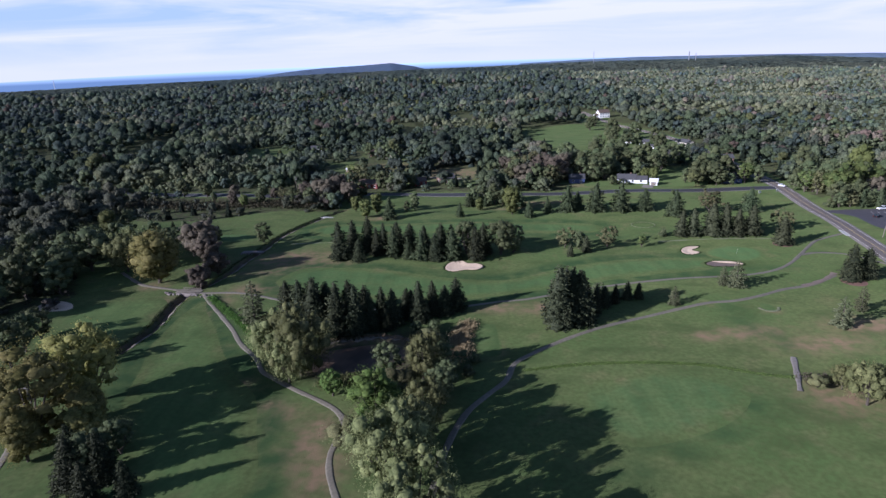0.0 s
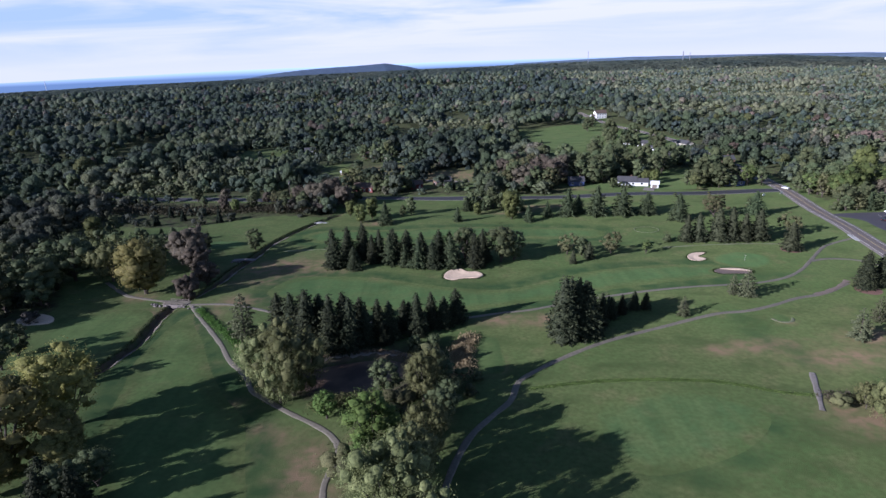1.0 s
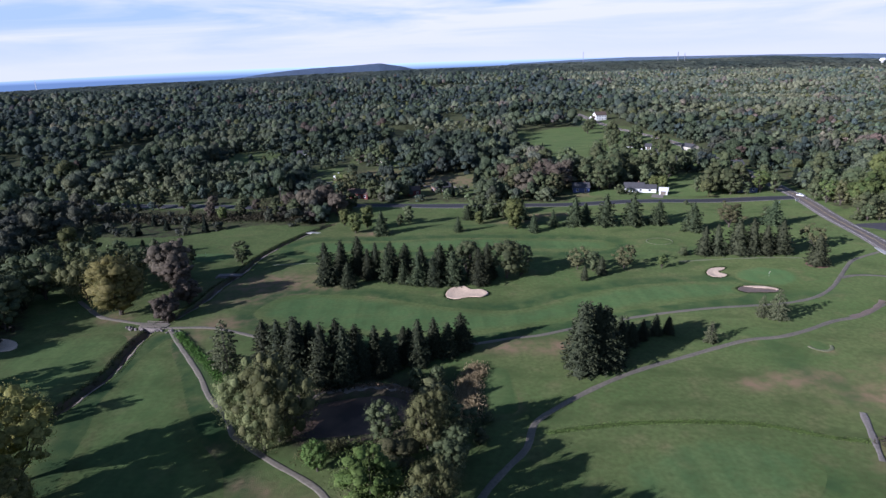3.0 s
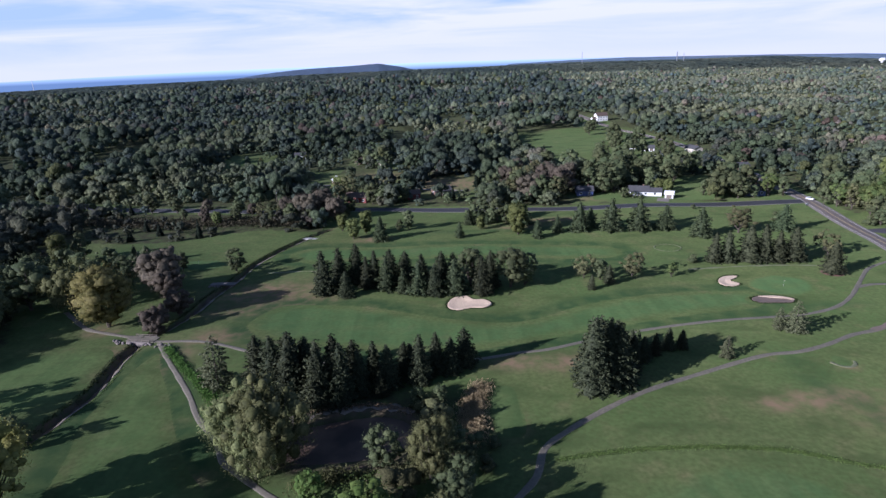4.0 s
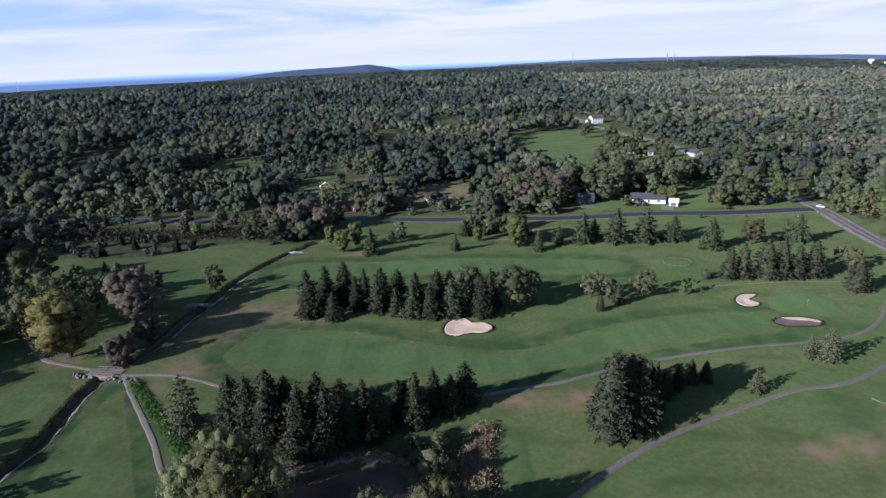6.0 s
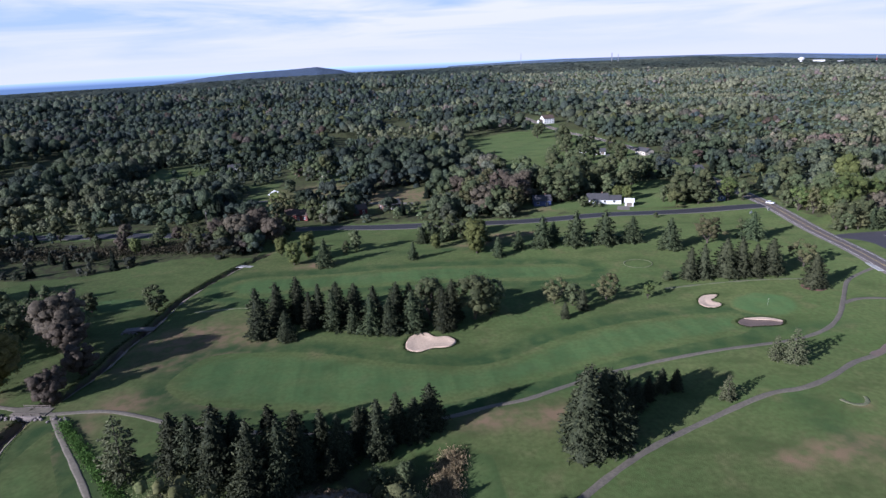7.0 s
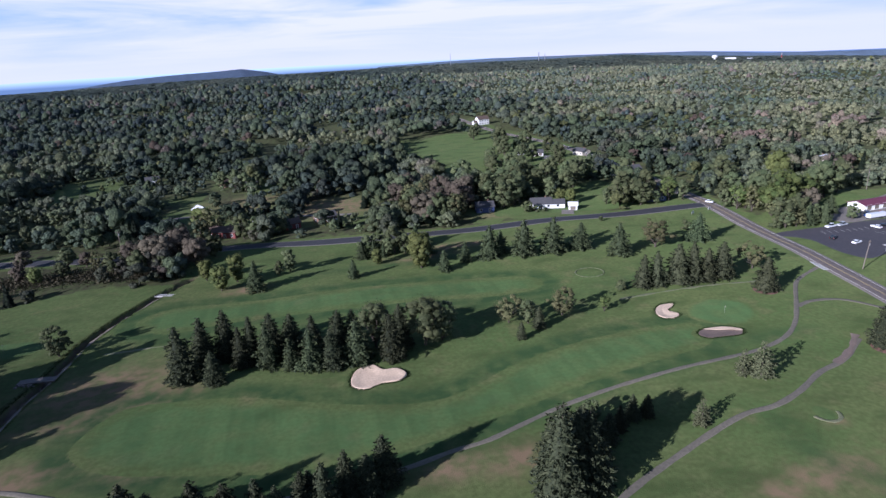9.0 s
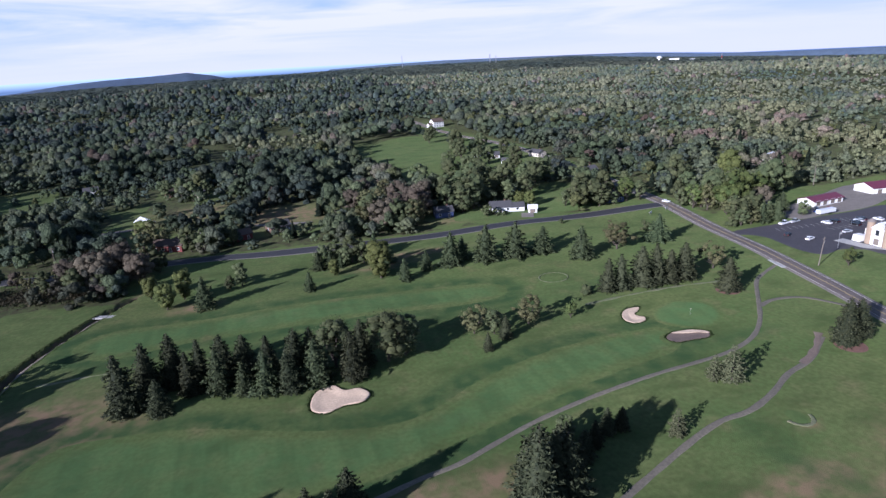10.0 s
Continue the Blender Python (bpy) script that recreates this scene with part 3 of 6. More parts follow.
# lawns, fields and yards among the woods
CLEARINGS = [(122, 339, 28, 20), (153, 348, 20, 14), (162, 368, 22, 26), (89, 349, 11, 10), (86, 337, 9, 10), (135, 450, 45, 48), (18, 366, 30, 10), (26, 390, 28, 26), (-60, 393, 17, 24), (-20, 366, 22, 8), (-62, 408, 16, 16), (-40, 372, 22, 18), (-28, 425, 24, 12), (140, 572, 40, 95), (118, 500, 26, 22), (172, 492, 18, 24), (205, 480, 20, 22),
             (174, 452, 16, 20), (178, 422, 12, 12), (200, 560, 20, 120), (190, 700, 22, 80), (203, 706, 20, 16), (175, 330, 18, 12), (235, 250, 62, 46), (268, 288, 40, 20), (315, 285, 60, 22), (223, 288, 10, 9), (203, 398, 12, 12), (-106, 530, 14, 10), (-49, 490, 14, 12), (-30, 472, 16, 10),
             (-110, 400, 12, 9), (-190, 420, 18, 9), (-245, 480, 18, 8), (80, 1650, 120, 60), (-60, 1150, 60, 18), (330, 1100, 70, 14), (318, 368, 11, 8), (-160, 560, 25, 10), (280, 2100, 160, 30), (395, 1640, 40, 40), (60, 445, 16, 9), (-75, 455, 14, 8), (-148, 515, 25, 62), (-29, 430, 15, 30), (18, 388, 20, 36), (-63, 412, 15, 36), (125, 560, 44, 95), (185, 660, 16, 60)]

# ---- ground ----
def graded(lo, hi, step, far, grow=1.16):
    """Even steps from lo to hi, then ever longer ones out to far on both sides."""
    mid = list(np.arange(lo, hi + step / 2, step))
    s, up, down = step, [mid[-1]], [mid[0]]
    while up[-1] < far:
        s *= grow
        up.append(min(far, up[-1] + s))
    s = step
    while down[-1] > -far:
        s *= grow
        down.append(max(-far, down[-1] - s))
    return np.array(down[:0:-1] + mid + up[1:])


gx, gy = np.unique(np.r_[graded(-190, 250, 1.5, 4900), np.arange(-92, -50, 0.5)]), graded(40, 350, 1.5, 4900)
GX, GY = np.meshgrid(gx, gy)
GZ = ground_z(GX, GY)
ni, nj = len(gy), len(gx)
idx = np.arange(ni * nj).reshape(ni, nj)
ground_me = mesh_np("ground", np.c_[GX.ravel(), GY.ravel(), GZ.ravel()], np.c_[idx[:-1, :-1].ravel(), idx[:-1, 1:].ravel(), idx[1:, 1:].ravel(), idx[1:, :-1].ravel()], M["rough"], True)
dry = np.zeros(GX.shape)
for cx, cy, rx, ry in DRY:
    dry = np.maximum(dry, np.exp(-(((GX - cx) / rx) ** 2 + ((GY - cy) / ry) ** 2) * 1.2))
mud = np.maximum(ease(2.1, 1.6, creek_off(GX, GY)), ease(2.5, 0, to_line(GX, GY, POND)))
# ellipse round the pond: brown scrub floor, with tree shade darkened into it
floor = np.maximum(woods_share(GX, GY), ease(1.25, 0.85, np.hypot((GX + 11) / 25, (GY - 138) / 15)) * 0.9)
zone = np.c_[np.clip(dry, 0, 1).ravel(), floor.ravel(), mud.ravel(), np.ones(GX.size)]
ground_me.attributes.new("zone", "FLOAT_COLOR", "POINT").data.foreach_set("color", zone.astype(np.float32).ravel())
cut = np.zeros(GX.shape)
for ring in FAIRWAYS[:3]:
    d = to_line(GX, GY, np.vstack([ring, ring[:1]]))
    cut = np.maximum(cut, ease(8.5, 3.5, d) * 0.95 * ~inside(GX, GY, ring))
for cx, cy, rx, ry in DAMP:
    cut = np.maximum(cut, 0.8 * np.exp(-(((GX - cx) / rx) ** 2 + ((GY - cy) / ry) ** 2)))
ground_me.attributes.new("cut", "FLOAT", "POINT").data.foreach_set("value", cut.astype(np.float32).ravel())
tagged(new("ground", ground_me), "mown rough grass with dry patches, woodland floor beyond", "ground", kind="structure")


def sheet(name, ring, mat, lift, label, category, level=None, rim=2.5, heart=None):
    """A patch of turf or sand inside a ring, laid on the ground, its rim turned down."""
    c = ring.mean(0) if heart is None else np.array(heart, float)
    fr = [0.985, 0.95, 0.9, 0.84, 0.78, 0.71, 0.64, 0.57, 0.5, 0.42, 0.34, 0.26, 0.18, 0.09]
    n = len(ring)
    rows = [np.c_[ring, ground_z(ring[:, 0], ring[:, 1]) + 0.01]]
    for f in fr:
        p = c + (ring - c) * f * 0.998
        rows.append(np.c_[p, ground_z(p[:, 0], p[:, 1]) + 0.012 + lift * ease(0, 2.2, to_line(p[:, 0], p[:, 1], np.vstack([ring, ring[:1]])))])
    v = np.vstack(rows + [np.array([[*c, float(ground_z(*c)) + lift]])])
    if category == "bunker":
        loop = np.vstack([ring, ring[:1]])
        base = float(ground_z(*(ring[0] + (ring[0] - c) * 0.3)))
        v[:, 2] = base + 0.1 - 0.25 * ease(0.1, 3.0, to_line(v[:, 0], v[:, 1], loop))
        v[:n, 2] -= 0.3
    if level is not None:
        v[:, 2] = level
    faces = []
    for k in range(len(fr)):
        a = np.arange(n) + k * n
        b = np.roll(np.arange(n), -1) + k * n
        faces += [np.c_[a, b, b + n], np.c_[a, b + n, a + n]]
    a = np.arange(n) + len(fr) * n
    faces.append(np.c_[a, np.roll(a, -1), np.full(n, len(v) - 1)])
    ob = new(name, mesh_np(name, v, np.vstack(faces), mat, True))
    loop = np.vstack([ring, ring[:1]])
    ob.data.attributes.new("edge", "FLOAT", "POINT").data.foreach_set("value", ease(0.0, rim, to_line(v[:, 0], v[:, 1], loop)).astype(np.float32))
    return tagged(ob, label, category, kind="structure")


def ribbon(name, line, width, mat, lift, label, category, wobble=0.0, parent=None):
    """A paved strip along a line, with edges that turn down into the ground."""
    t = np.gradient(line, axis=0)
    t /= np.linalg.norm(t, axis=1)[:, None] + 1e-9
    nrm = np.c_[-t[:, 1], t[:, 0]]
    wob = wobble * np.sin(np.arange(len(line)) * 1.7) + wobble * 0.7 * np.sin(np.arange(len(line)) * 0.61)
    cols = []
    for k, drop in ((-0.53, -0.05), (-0.5, 0), (-0.25, 0.02), (0, 0.03), (0.25, 0.02), (0.5, 0), (0.53, -0.05)):
        p = line + nrm * ((width + wob) * k)[:, None] if wobble else line + nrm * width * k
        cols.append(np.c_[p, ground_z(p[:, 0], p[:, 1]) + lift + drop])
    v = np.stack(cols, 1).reshape(-1, 3)
    i = np.arange(len(line) * 7).reshape(len(line), 7)
    f = np.c_[i[:-1, :-1].ravel(), i[:-1, 1:].ravel(), i[1:, 1:].ravel(), i[1:, :-1].ravel()]
    ob = new(name, mesh_np(name, v, f, mat, True))
    if parent:
        ob.parent = parent
        return ob
    return tagged(ob, label, category, kind="structure")


for ring, heart, turf_kind in zip(FAIRWAYS, (None, (20, 181.5), None, None, None), ("lush", "fairway", "fairway", "worn", "lush")):
    sheet("fairway", ring, M[turf_kind], 0.05, "closely mown green golf fairway in the rough grass", "fairway", None, 6.0, heart)
for ring in GREEN_RINGS:
    sheet("putting_green", ring, M["green"], 0.09, "smooth bright green golf putting green", "green")
for ring, turf_kind in zip(TEE_RINGS[:2], ("tee", "tee")):
    sheet("tee_box", ring, M[turf_kind], 0.08, "small mown golf tee with a worn pale edge", "tee", None, 0.9)
# the third bunker has browner sand, with a paler strip along its lip
for ring, tone in zip(BUNKERS, ("sand", "sand", "dark_sand", "sand")):
    sheet("sand_bunker", ring, M[tone], 0.06, "pale sand golf bunker sunk beside the fairway", "bunker")
sheet("sand_lip", spline([(103.5, 198.9), (107, 198.8), (110, 198.1), (113, 195.7), (112.6, 194.6), (110.5, 196.3), (107, 197.4)], 0.6, True), M["sand"], 0.06, "pale sand along the lip of a bunker", "bunker")
ribbon("cart_path", PATH_UPPER, 1.25, M["cart"], 0.045, "grey asphalt cart path along the fairway", "path", 0.1)
ribbon("cart_path", PATH_LOWER, 1.4, M["cart"], 0.045, "grey asphalt cart path curving past the spruces", "path", 0.1)
ribbon("cart_path", PATH_LEFT, 1.3, M["cart"], 0.05, "grey asphalt cart path winding beside the creek", "path", 0.1)
ribbon("cart_path", PATH_WEST, 1.4, M["cart"], 0.055, "worn asphalt cart path leading into the trees", "path", 0.2)
ribbon("cart_path", PATH_FAR, 1.4, M["cart"], 0.05, "asphalt cart path passing under the yellowing trees", "path", 0.1)
ribbon("cart_path", PATH_FORK, 1.4, M["cart"], 0.055, "asphalt cart path branching towards the road", "path", 0.1)
ribbon("dirt_track", spline([(121, 173), (126, 175.0), (132, 178.4), (138, 183)], 1.5), 1.5, M["dirt"], 0.11, "brown worn dirt at the end of the cart path", "track", 0.4)
ribbon("cart_path", PATH_STUB, 1.2, M["gravel"], 0.1, "short pale gravel path across the grass bank", "path", 0.25)
ribbon("road_shoulder", ROAD_A, 7.9, M["gravel"], 0.05, "pale gravel shoulder of the country road", "shoulder")
ribbon("road", ROAD_A, 6.3, M["road"], 0.12, "worn grey two-lane asphalt road with lines", "road")
ribbon("road_shoulder", ROAD_B, 8.0, M["gravel"], 0.04, "pale gravel shoulder of the side road", "shoulder")
ribbon("road", ROAD_B, 6.8, M["dark_road"], 0.1, "dark newly laid asphalt side road", "road")
for off, w, mt, nm in ((-2.85, 0.1, "line", "edge_line"), (2.85, 0.1, "line", "edge_line"), (-0.16, 0.1, "yellow_line", "centre_line"), (0.16, 0.1, "yellow_line", "centre_line")):
    t = np.gradient(ROAD_A, axis=0)
    t /= np.linalg.norm(t, axis=1)[:, None]
    ribbon(nm, ROAD_A + np.c_[-t[:, 1], t[:, 0]] * off, w, M[mt], 0.165, "painted line along the country road", "road marking")
lot_ring = spline([(184.6, 260.5), (188.5, 264), (200, 263.8), (213, 262.6), (232, 262.6), (252, 262.5), (275, 262), (290, 240), (262, 205), (232, 208), (212, 216), (210, 224), (203, 228), (192, 226), (188.8, 233), (190.3, 243), (191.8, 250), (189.5, 256)], 1.5, True)
sheet("car_park", lot_ring, M["lot"], 0.1, "dark asphalt car park beside the road", "car park")
sheet("gravel_yard", spline([(222, 264), (240, 263.6), (270, 265), (300, 276), (322, 290), (300, 300), (262, 288), (225, 279)], 1.5, True), M["gravel"], 0.07, "pale gravel yard before the barns", "yard")
for line, w in ((spline([(93.8, 226.6), (107, 226.4), (128, 225.2), (144, 222.6)], 2), 0.9), (spline([(-61.5, 243.9), (-54.9, 243.4), (-48, 243.2), (-41, 242)], 2), 0.8)):
    ribbon("worn_track", line, w, M["dry"], 0.05, "thin worn line in the grass", "track", 0.5)
for cx, cy, rx, ry, a0, a1, w in ((96, 251, 5.2, 4.4, 0, 6.2832, 0.35), (101, 157, 2.9, 3.2, 3.3, 6.1, 0.8)):
    arc = spline([(cx + rx * math.cos(a), cy + ry * math.sin(a)) for a in np.linspace(a0, a1, 16)], 0.5)
    ribbon("tee_edge", arc, w, M["dry"], 0.1, "worn pale edge round a small tee", "edge", 0.15)
for cx, cy, r in ((138.7, 215.5, 3.6), (139.2, 174.8, 3.8)):
    sheet("mulch_bed", spline([(cx + r * math.cos(a), cy + r * math.sin(a)) for a in np.linspace(0, 5.5, 8)], 0.8, True), M["mulch"], 0.09, "red-brown mulch bed under a spruce", "bed")
sheet("field", spline([(100, 505), (140, 500), (160, 540), (174, 590), (172, 655), (150, 668), (118, 640), (98, 570)], 5, True), M["meadow"], 0.1, "green meadow clearing among the woods", "field")
sheet("lawn", spline([(92, 336), (118, 332), (150, 327), (176, 332), (172, 352), (146, 370), (122, 362), (98, 352)], 3, True), M["meadow"], 0.07, "mown lawn around the white house", "lawn")
sheet("pond", POND, M["water"], 0, "still dark brown pond among the trees", "pond", -0.62)
# east bank only: clay strip whose pale colour stands for the sunlit face
ribbon("creek_bank", CREEK[18:-8] + np.array([1.9, 0.4]), 0.5, M["clay"], 0.05, "bare clay along the creek bank, sunlit paleness in its colour", "bank", 0.5)
ribbon("mud_shore", spline([(-32, 143.5), (-25, 146), (-17, 147.3), (-10, 147.4), (-4, 145)], 1.0), 1.7, M["clay"], 0.05, "bare pinkish mud along the pond shore", "shore", 0.9)
ribbon("water", CREEK, 1.2, M["water"], 0.2, "dark shallow creek in a cut bed", "creek", 0.3)


# ---- distance ----
def backdrop_ring():
    az = np.linspace(-math.pi, math.pi, 361)
    deg = np.degrees(az)
    top = np.interp(deg, [-180, -60, -36, -17, -4, 1, 18, 23, 36, 44, 60, 90, 180], [45, 45, 49, 72, 74, 74, 59, 50, 28, -10, -20, 0, 45])
    rows = [np.c_[4920 * np.sin(az), 4920 * np.cos(az), -140 + (top + 140) * f] for f in (0, 0.5, 0.8, 0.9, 1.0)]
    v = np.vstack(rows)
    n = len(az)
    f = np.vstack([np.c_[np.arange(n - 1) + k * n, np.arange(1, n) + k * n, np.arange(1, n) + (k + 1) * n, np.arange(n - 1) + (k + 1) * n] for k in range(4)])
    # glowing band: distance haze and lake painted as emission, paler towards the top
    m, nt, p = shader("hazy_distance")
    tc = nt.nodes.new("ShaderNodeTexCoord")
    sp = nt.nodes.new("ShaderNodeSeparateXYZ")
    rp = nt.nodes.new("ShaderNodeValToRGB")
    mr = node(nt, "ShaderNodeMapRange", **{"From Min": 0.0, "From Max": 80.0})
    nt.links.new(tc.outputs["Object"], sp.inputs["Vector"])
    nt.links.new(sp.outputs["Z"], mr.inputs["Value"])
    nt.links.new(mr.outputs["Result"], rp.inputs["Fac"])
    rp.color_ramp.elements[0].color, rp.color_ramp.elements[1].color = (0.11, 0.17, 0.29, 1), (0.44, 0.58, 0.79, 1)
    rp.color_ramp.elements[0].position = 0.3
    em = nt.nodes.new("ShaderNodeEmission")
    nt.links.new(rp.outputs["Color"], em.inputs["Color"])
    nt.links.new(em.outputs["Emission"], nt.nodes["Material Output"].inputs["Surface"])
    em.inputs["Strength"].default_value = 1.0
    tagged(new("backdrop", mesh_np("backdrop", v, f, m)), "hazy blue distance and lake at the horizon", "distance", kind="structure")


def far_ridge(name, az0, az1, r, heights, tone, label):
    """A far wooded ridge, rounded towards the viewer, its crest given at even steps."""
    n = 120
    a = np.radians(np.linspace(az0, az1, n))
    h = np.interp(np.linspace(0, 1, n), np.linspace(0, 1, len(heights)), heights)
    h = h + 2.0 * np.array([noise.noise(Vector((i * 0.31, r * 0.01, 0))) for i in range(n)])
    rows = [np.c_[(r - d) * np.sin(a), (r - d) * np.cos(a), -140 + (h + 140) * k] for d, k in ((420, 0.0), (300, 0.45), (160, 0.8), (60, 0.96), (0, 1.0), (-60, 0.9))]
    f = np.vstack([np.c_[np.arange(n - 1) + k * n, np.arange(1, n) + k * n, np.arange(1, n) + (k + 1) * n, np.arange(n - 1) + (k + 1) * n] for k in range(5)])
    # tone has the blue haze of distance mixed into the base colour
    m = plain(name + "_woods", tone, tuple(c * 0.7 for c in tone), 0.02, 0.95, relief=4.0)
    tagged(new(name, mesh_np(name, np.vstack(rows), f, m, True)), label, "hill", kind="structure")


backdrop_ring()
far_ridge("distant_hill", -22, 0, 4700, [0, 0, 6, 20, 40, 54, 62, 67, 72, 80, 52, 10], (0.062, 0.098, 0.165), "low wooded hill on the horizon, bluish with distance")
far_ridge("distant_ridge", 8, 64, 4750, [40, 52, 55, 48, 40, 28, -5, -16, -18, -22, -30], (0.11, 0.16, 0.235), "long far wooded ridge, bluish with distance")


# ---- trees ----
def cards(rng, centres, size, droop=0.0, out=None, long=1.0, face=None):
    """Small leaf sprays: one bent quad at each centre, turned at random; face gives the side that each turns outwards."""
    n = len(centres)
    u = rng.normal(size=(n, 3))
    u[:, 2] -= droop * 2.2
    if out is not None:
        u += out * 0.5
    u /= np.linalg.norm(u, axis=1)[:, None]
    w = np.cross(u, rng.normal(size=(n, 3)))
    w /= np.linalg.norm(w, axis=1)[:, None]
    if face is not None:
        w = np.where((np.cross(u, w) * face).sum(1)[:, None] > 0, -w, w)
    s = size * rng.uniform(0.6, 1.3, (n, 1))
    a, b = u * s * long, w * s * 0.62
    v = np.stack([centres - a * 0.5, centres + b * 0.5 - a * 0.05, centres + a * 0.5, centres - b * 0.5 + a * 0.05], 1).reshape(-1, 3)
    i = np.arange(n)[:, None] * 4
    f = np.vstack([np.c_[i, i + 1, i + 2], np.c_[i, i + 2, i + 3]]).reshape(2, n, 3).transpose(1, 0, 2).reshape(-1, 3)
    if face is None:
        return v, f
    own = np.cross(w, u)
    soft = unit(face + 0.75 * own + rng.normal(0, 0.2, (n, 3)))
    return v, f, np.repeat(soft, 4, 0)


def unit(v):
    return v / (np.linalg.norm(v, axis=-1, keepdims=True) + 1e-9)


def merge(parts):
    """Join (corners, faces, normals) lists into one."""
    ks = np.cumsum([0] + [len(p[0]) for p in parts])
    joined = [np.vstack([p[0] for p in parts]), np.vstack([p[1] + k for p, k in zip(parts, ks)])]
    if len(parts[0]) == 3:
        joined.append(np.vstack([p[2] for p in parts]))
    return tuple(joined)


_ico = {}
for _k in (1, 2):
    _bm = bmesh.new()
    bmesh.ops.create_icosphere(_bm, subdivisions=_k, radius=1.0)
    _ico[_k] = np.array([w.co[:] for w in _bm.verts]), np.array([[w.index for w in q.verts] for q in _bm.faces])
    _bm.free()


def leaf_masses(rng, seed, centres, radii, heart, level=1, leaves=400, size=0.04, squash=0.85, droop=0.0, low=-9.0, shell=0.84, rough=0.5, aspect=1.0, reach=0.42):
    """A crown of overlapping leaf masses: their ragged outer skin, what lies inside other masses left out, and loose sprays all over it."""
    iv, jf = _ico[level]
    hv, hf, hn, own = [], [], [], []
    form = np.array([1, 1, squash])
    for k, (c, r) in enumerate(zip(centres, radii)):
        dent = np.array([noise.noise(Vector(p * 1.9) + Vector((seed * 7.3, k * 3.1, 0))) for p in iv])
        hv.append(c + iv * form * (r * shell * (1 + rough * dent + rng.normal(0, rough * 0.14, len(iv))))[:, None])
        lean = unit(c - heart) * 0.4 + np.array([0, 0, 0.12])
        hn.append(unit(iv / form + lean))
        hf.append(jf + k * len(iv))
        own.append(np.full(len(jf), k))
    hv, hn, hf, own = np.vstack(hv), np.vstack(hn), np.vstack(hf), np.concatenate(own)
    mid = hv[hf].mean(1)
    keep = mid[:, 2] > low
    for k, (c, r) in enumerate(zip(centres, radii)):
        keep &= (own == k) | ((((mid - c) / form) ** 2).sum(1) > (0.72 * r * shell) ** 2)
    hf, own = hf[keep], own[keep]
    tri = hv[hf]
    area = np.linalg.norm(np.cross(tri[:, 1] - tri[:, 0], tri[:, 2] - tri[:, 0]), axis=1)
    pick = rng.choice(len(hf), leaves, p=area / area.sum())
    b = rng.dirichlet((1, 1, 1), leaves)
    face = unit((hn[hf[pick]] * b[..., None]).sum(1))
    c = (tri[pick] * b[..., None]).sum(1) + face * (np.asarray(radii)[own[pick]] * rng.uniform(-0.1, reach, leaves))[:, None]
    if droop:
        c[:, 2] -= rng.uniform(0, 1, leaves) ** 1.5 * droop
        c[:, 2] = np.maximum(c[:, 2], 0.03)
    cv, cf, cn = cards(rng, c, size, droop * 5, face * (0.2 if droop else 0.8), aspect, face)
    used = np.unique(hf)
    again = np.full(len(hv), -1)
    again[used] = np.arange(len(used))
    return merge([(hv[used], again[hf], hn[used]), (cv, cf, cn)])


def tree_thing(height, trunk_bm, crown, leaf, name, label, category):
    root = new(name)
    tagged(root, label, category, "trees on the course")
    part("trunk", trunk_bm, M["bark"], root)
    part("crown", mesh_np("crown", crown[0], crown[1], leaf, normals=crown[2]), None, root)
    return root


def lumpy_hull(seed, n_a, profile, rough):
    """A closed body of turning, its radius given at heights, dented at random: the dense inside of a crown."""
    v, f = [], []
    for k, (h, r) in enumerate(profile):
        for j in range(n_a):
            a = j * 6.2832 / n_a + k * 0.4
            q = r * (1 + rough * noise.noise(Vector((math.cos(a) * 2.1, math.sin(a) * 2.1, h * 9 + seed * 3.7))))
            v.append((q * math.cos(a), q * math.sin(a), h + 0.02 * noise.noise(Vector((a, h * 20, seed)))))
    for k in range(len(profile) - 1):
        for j in range(n_a):
            a, b = k * n_a + j, k * n_a + (j + 1) % n_a
            f += [(a, b, b + n_a), (a, b + n_a, a + n_a)]
    return np.array(v), np.array(f)


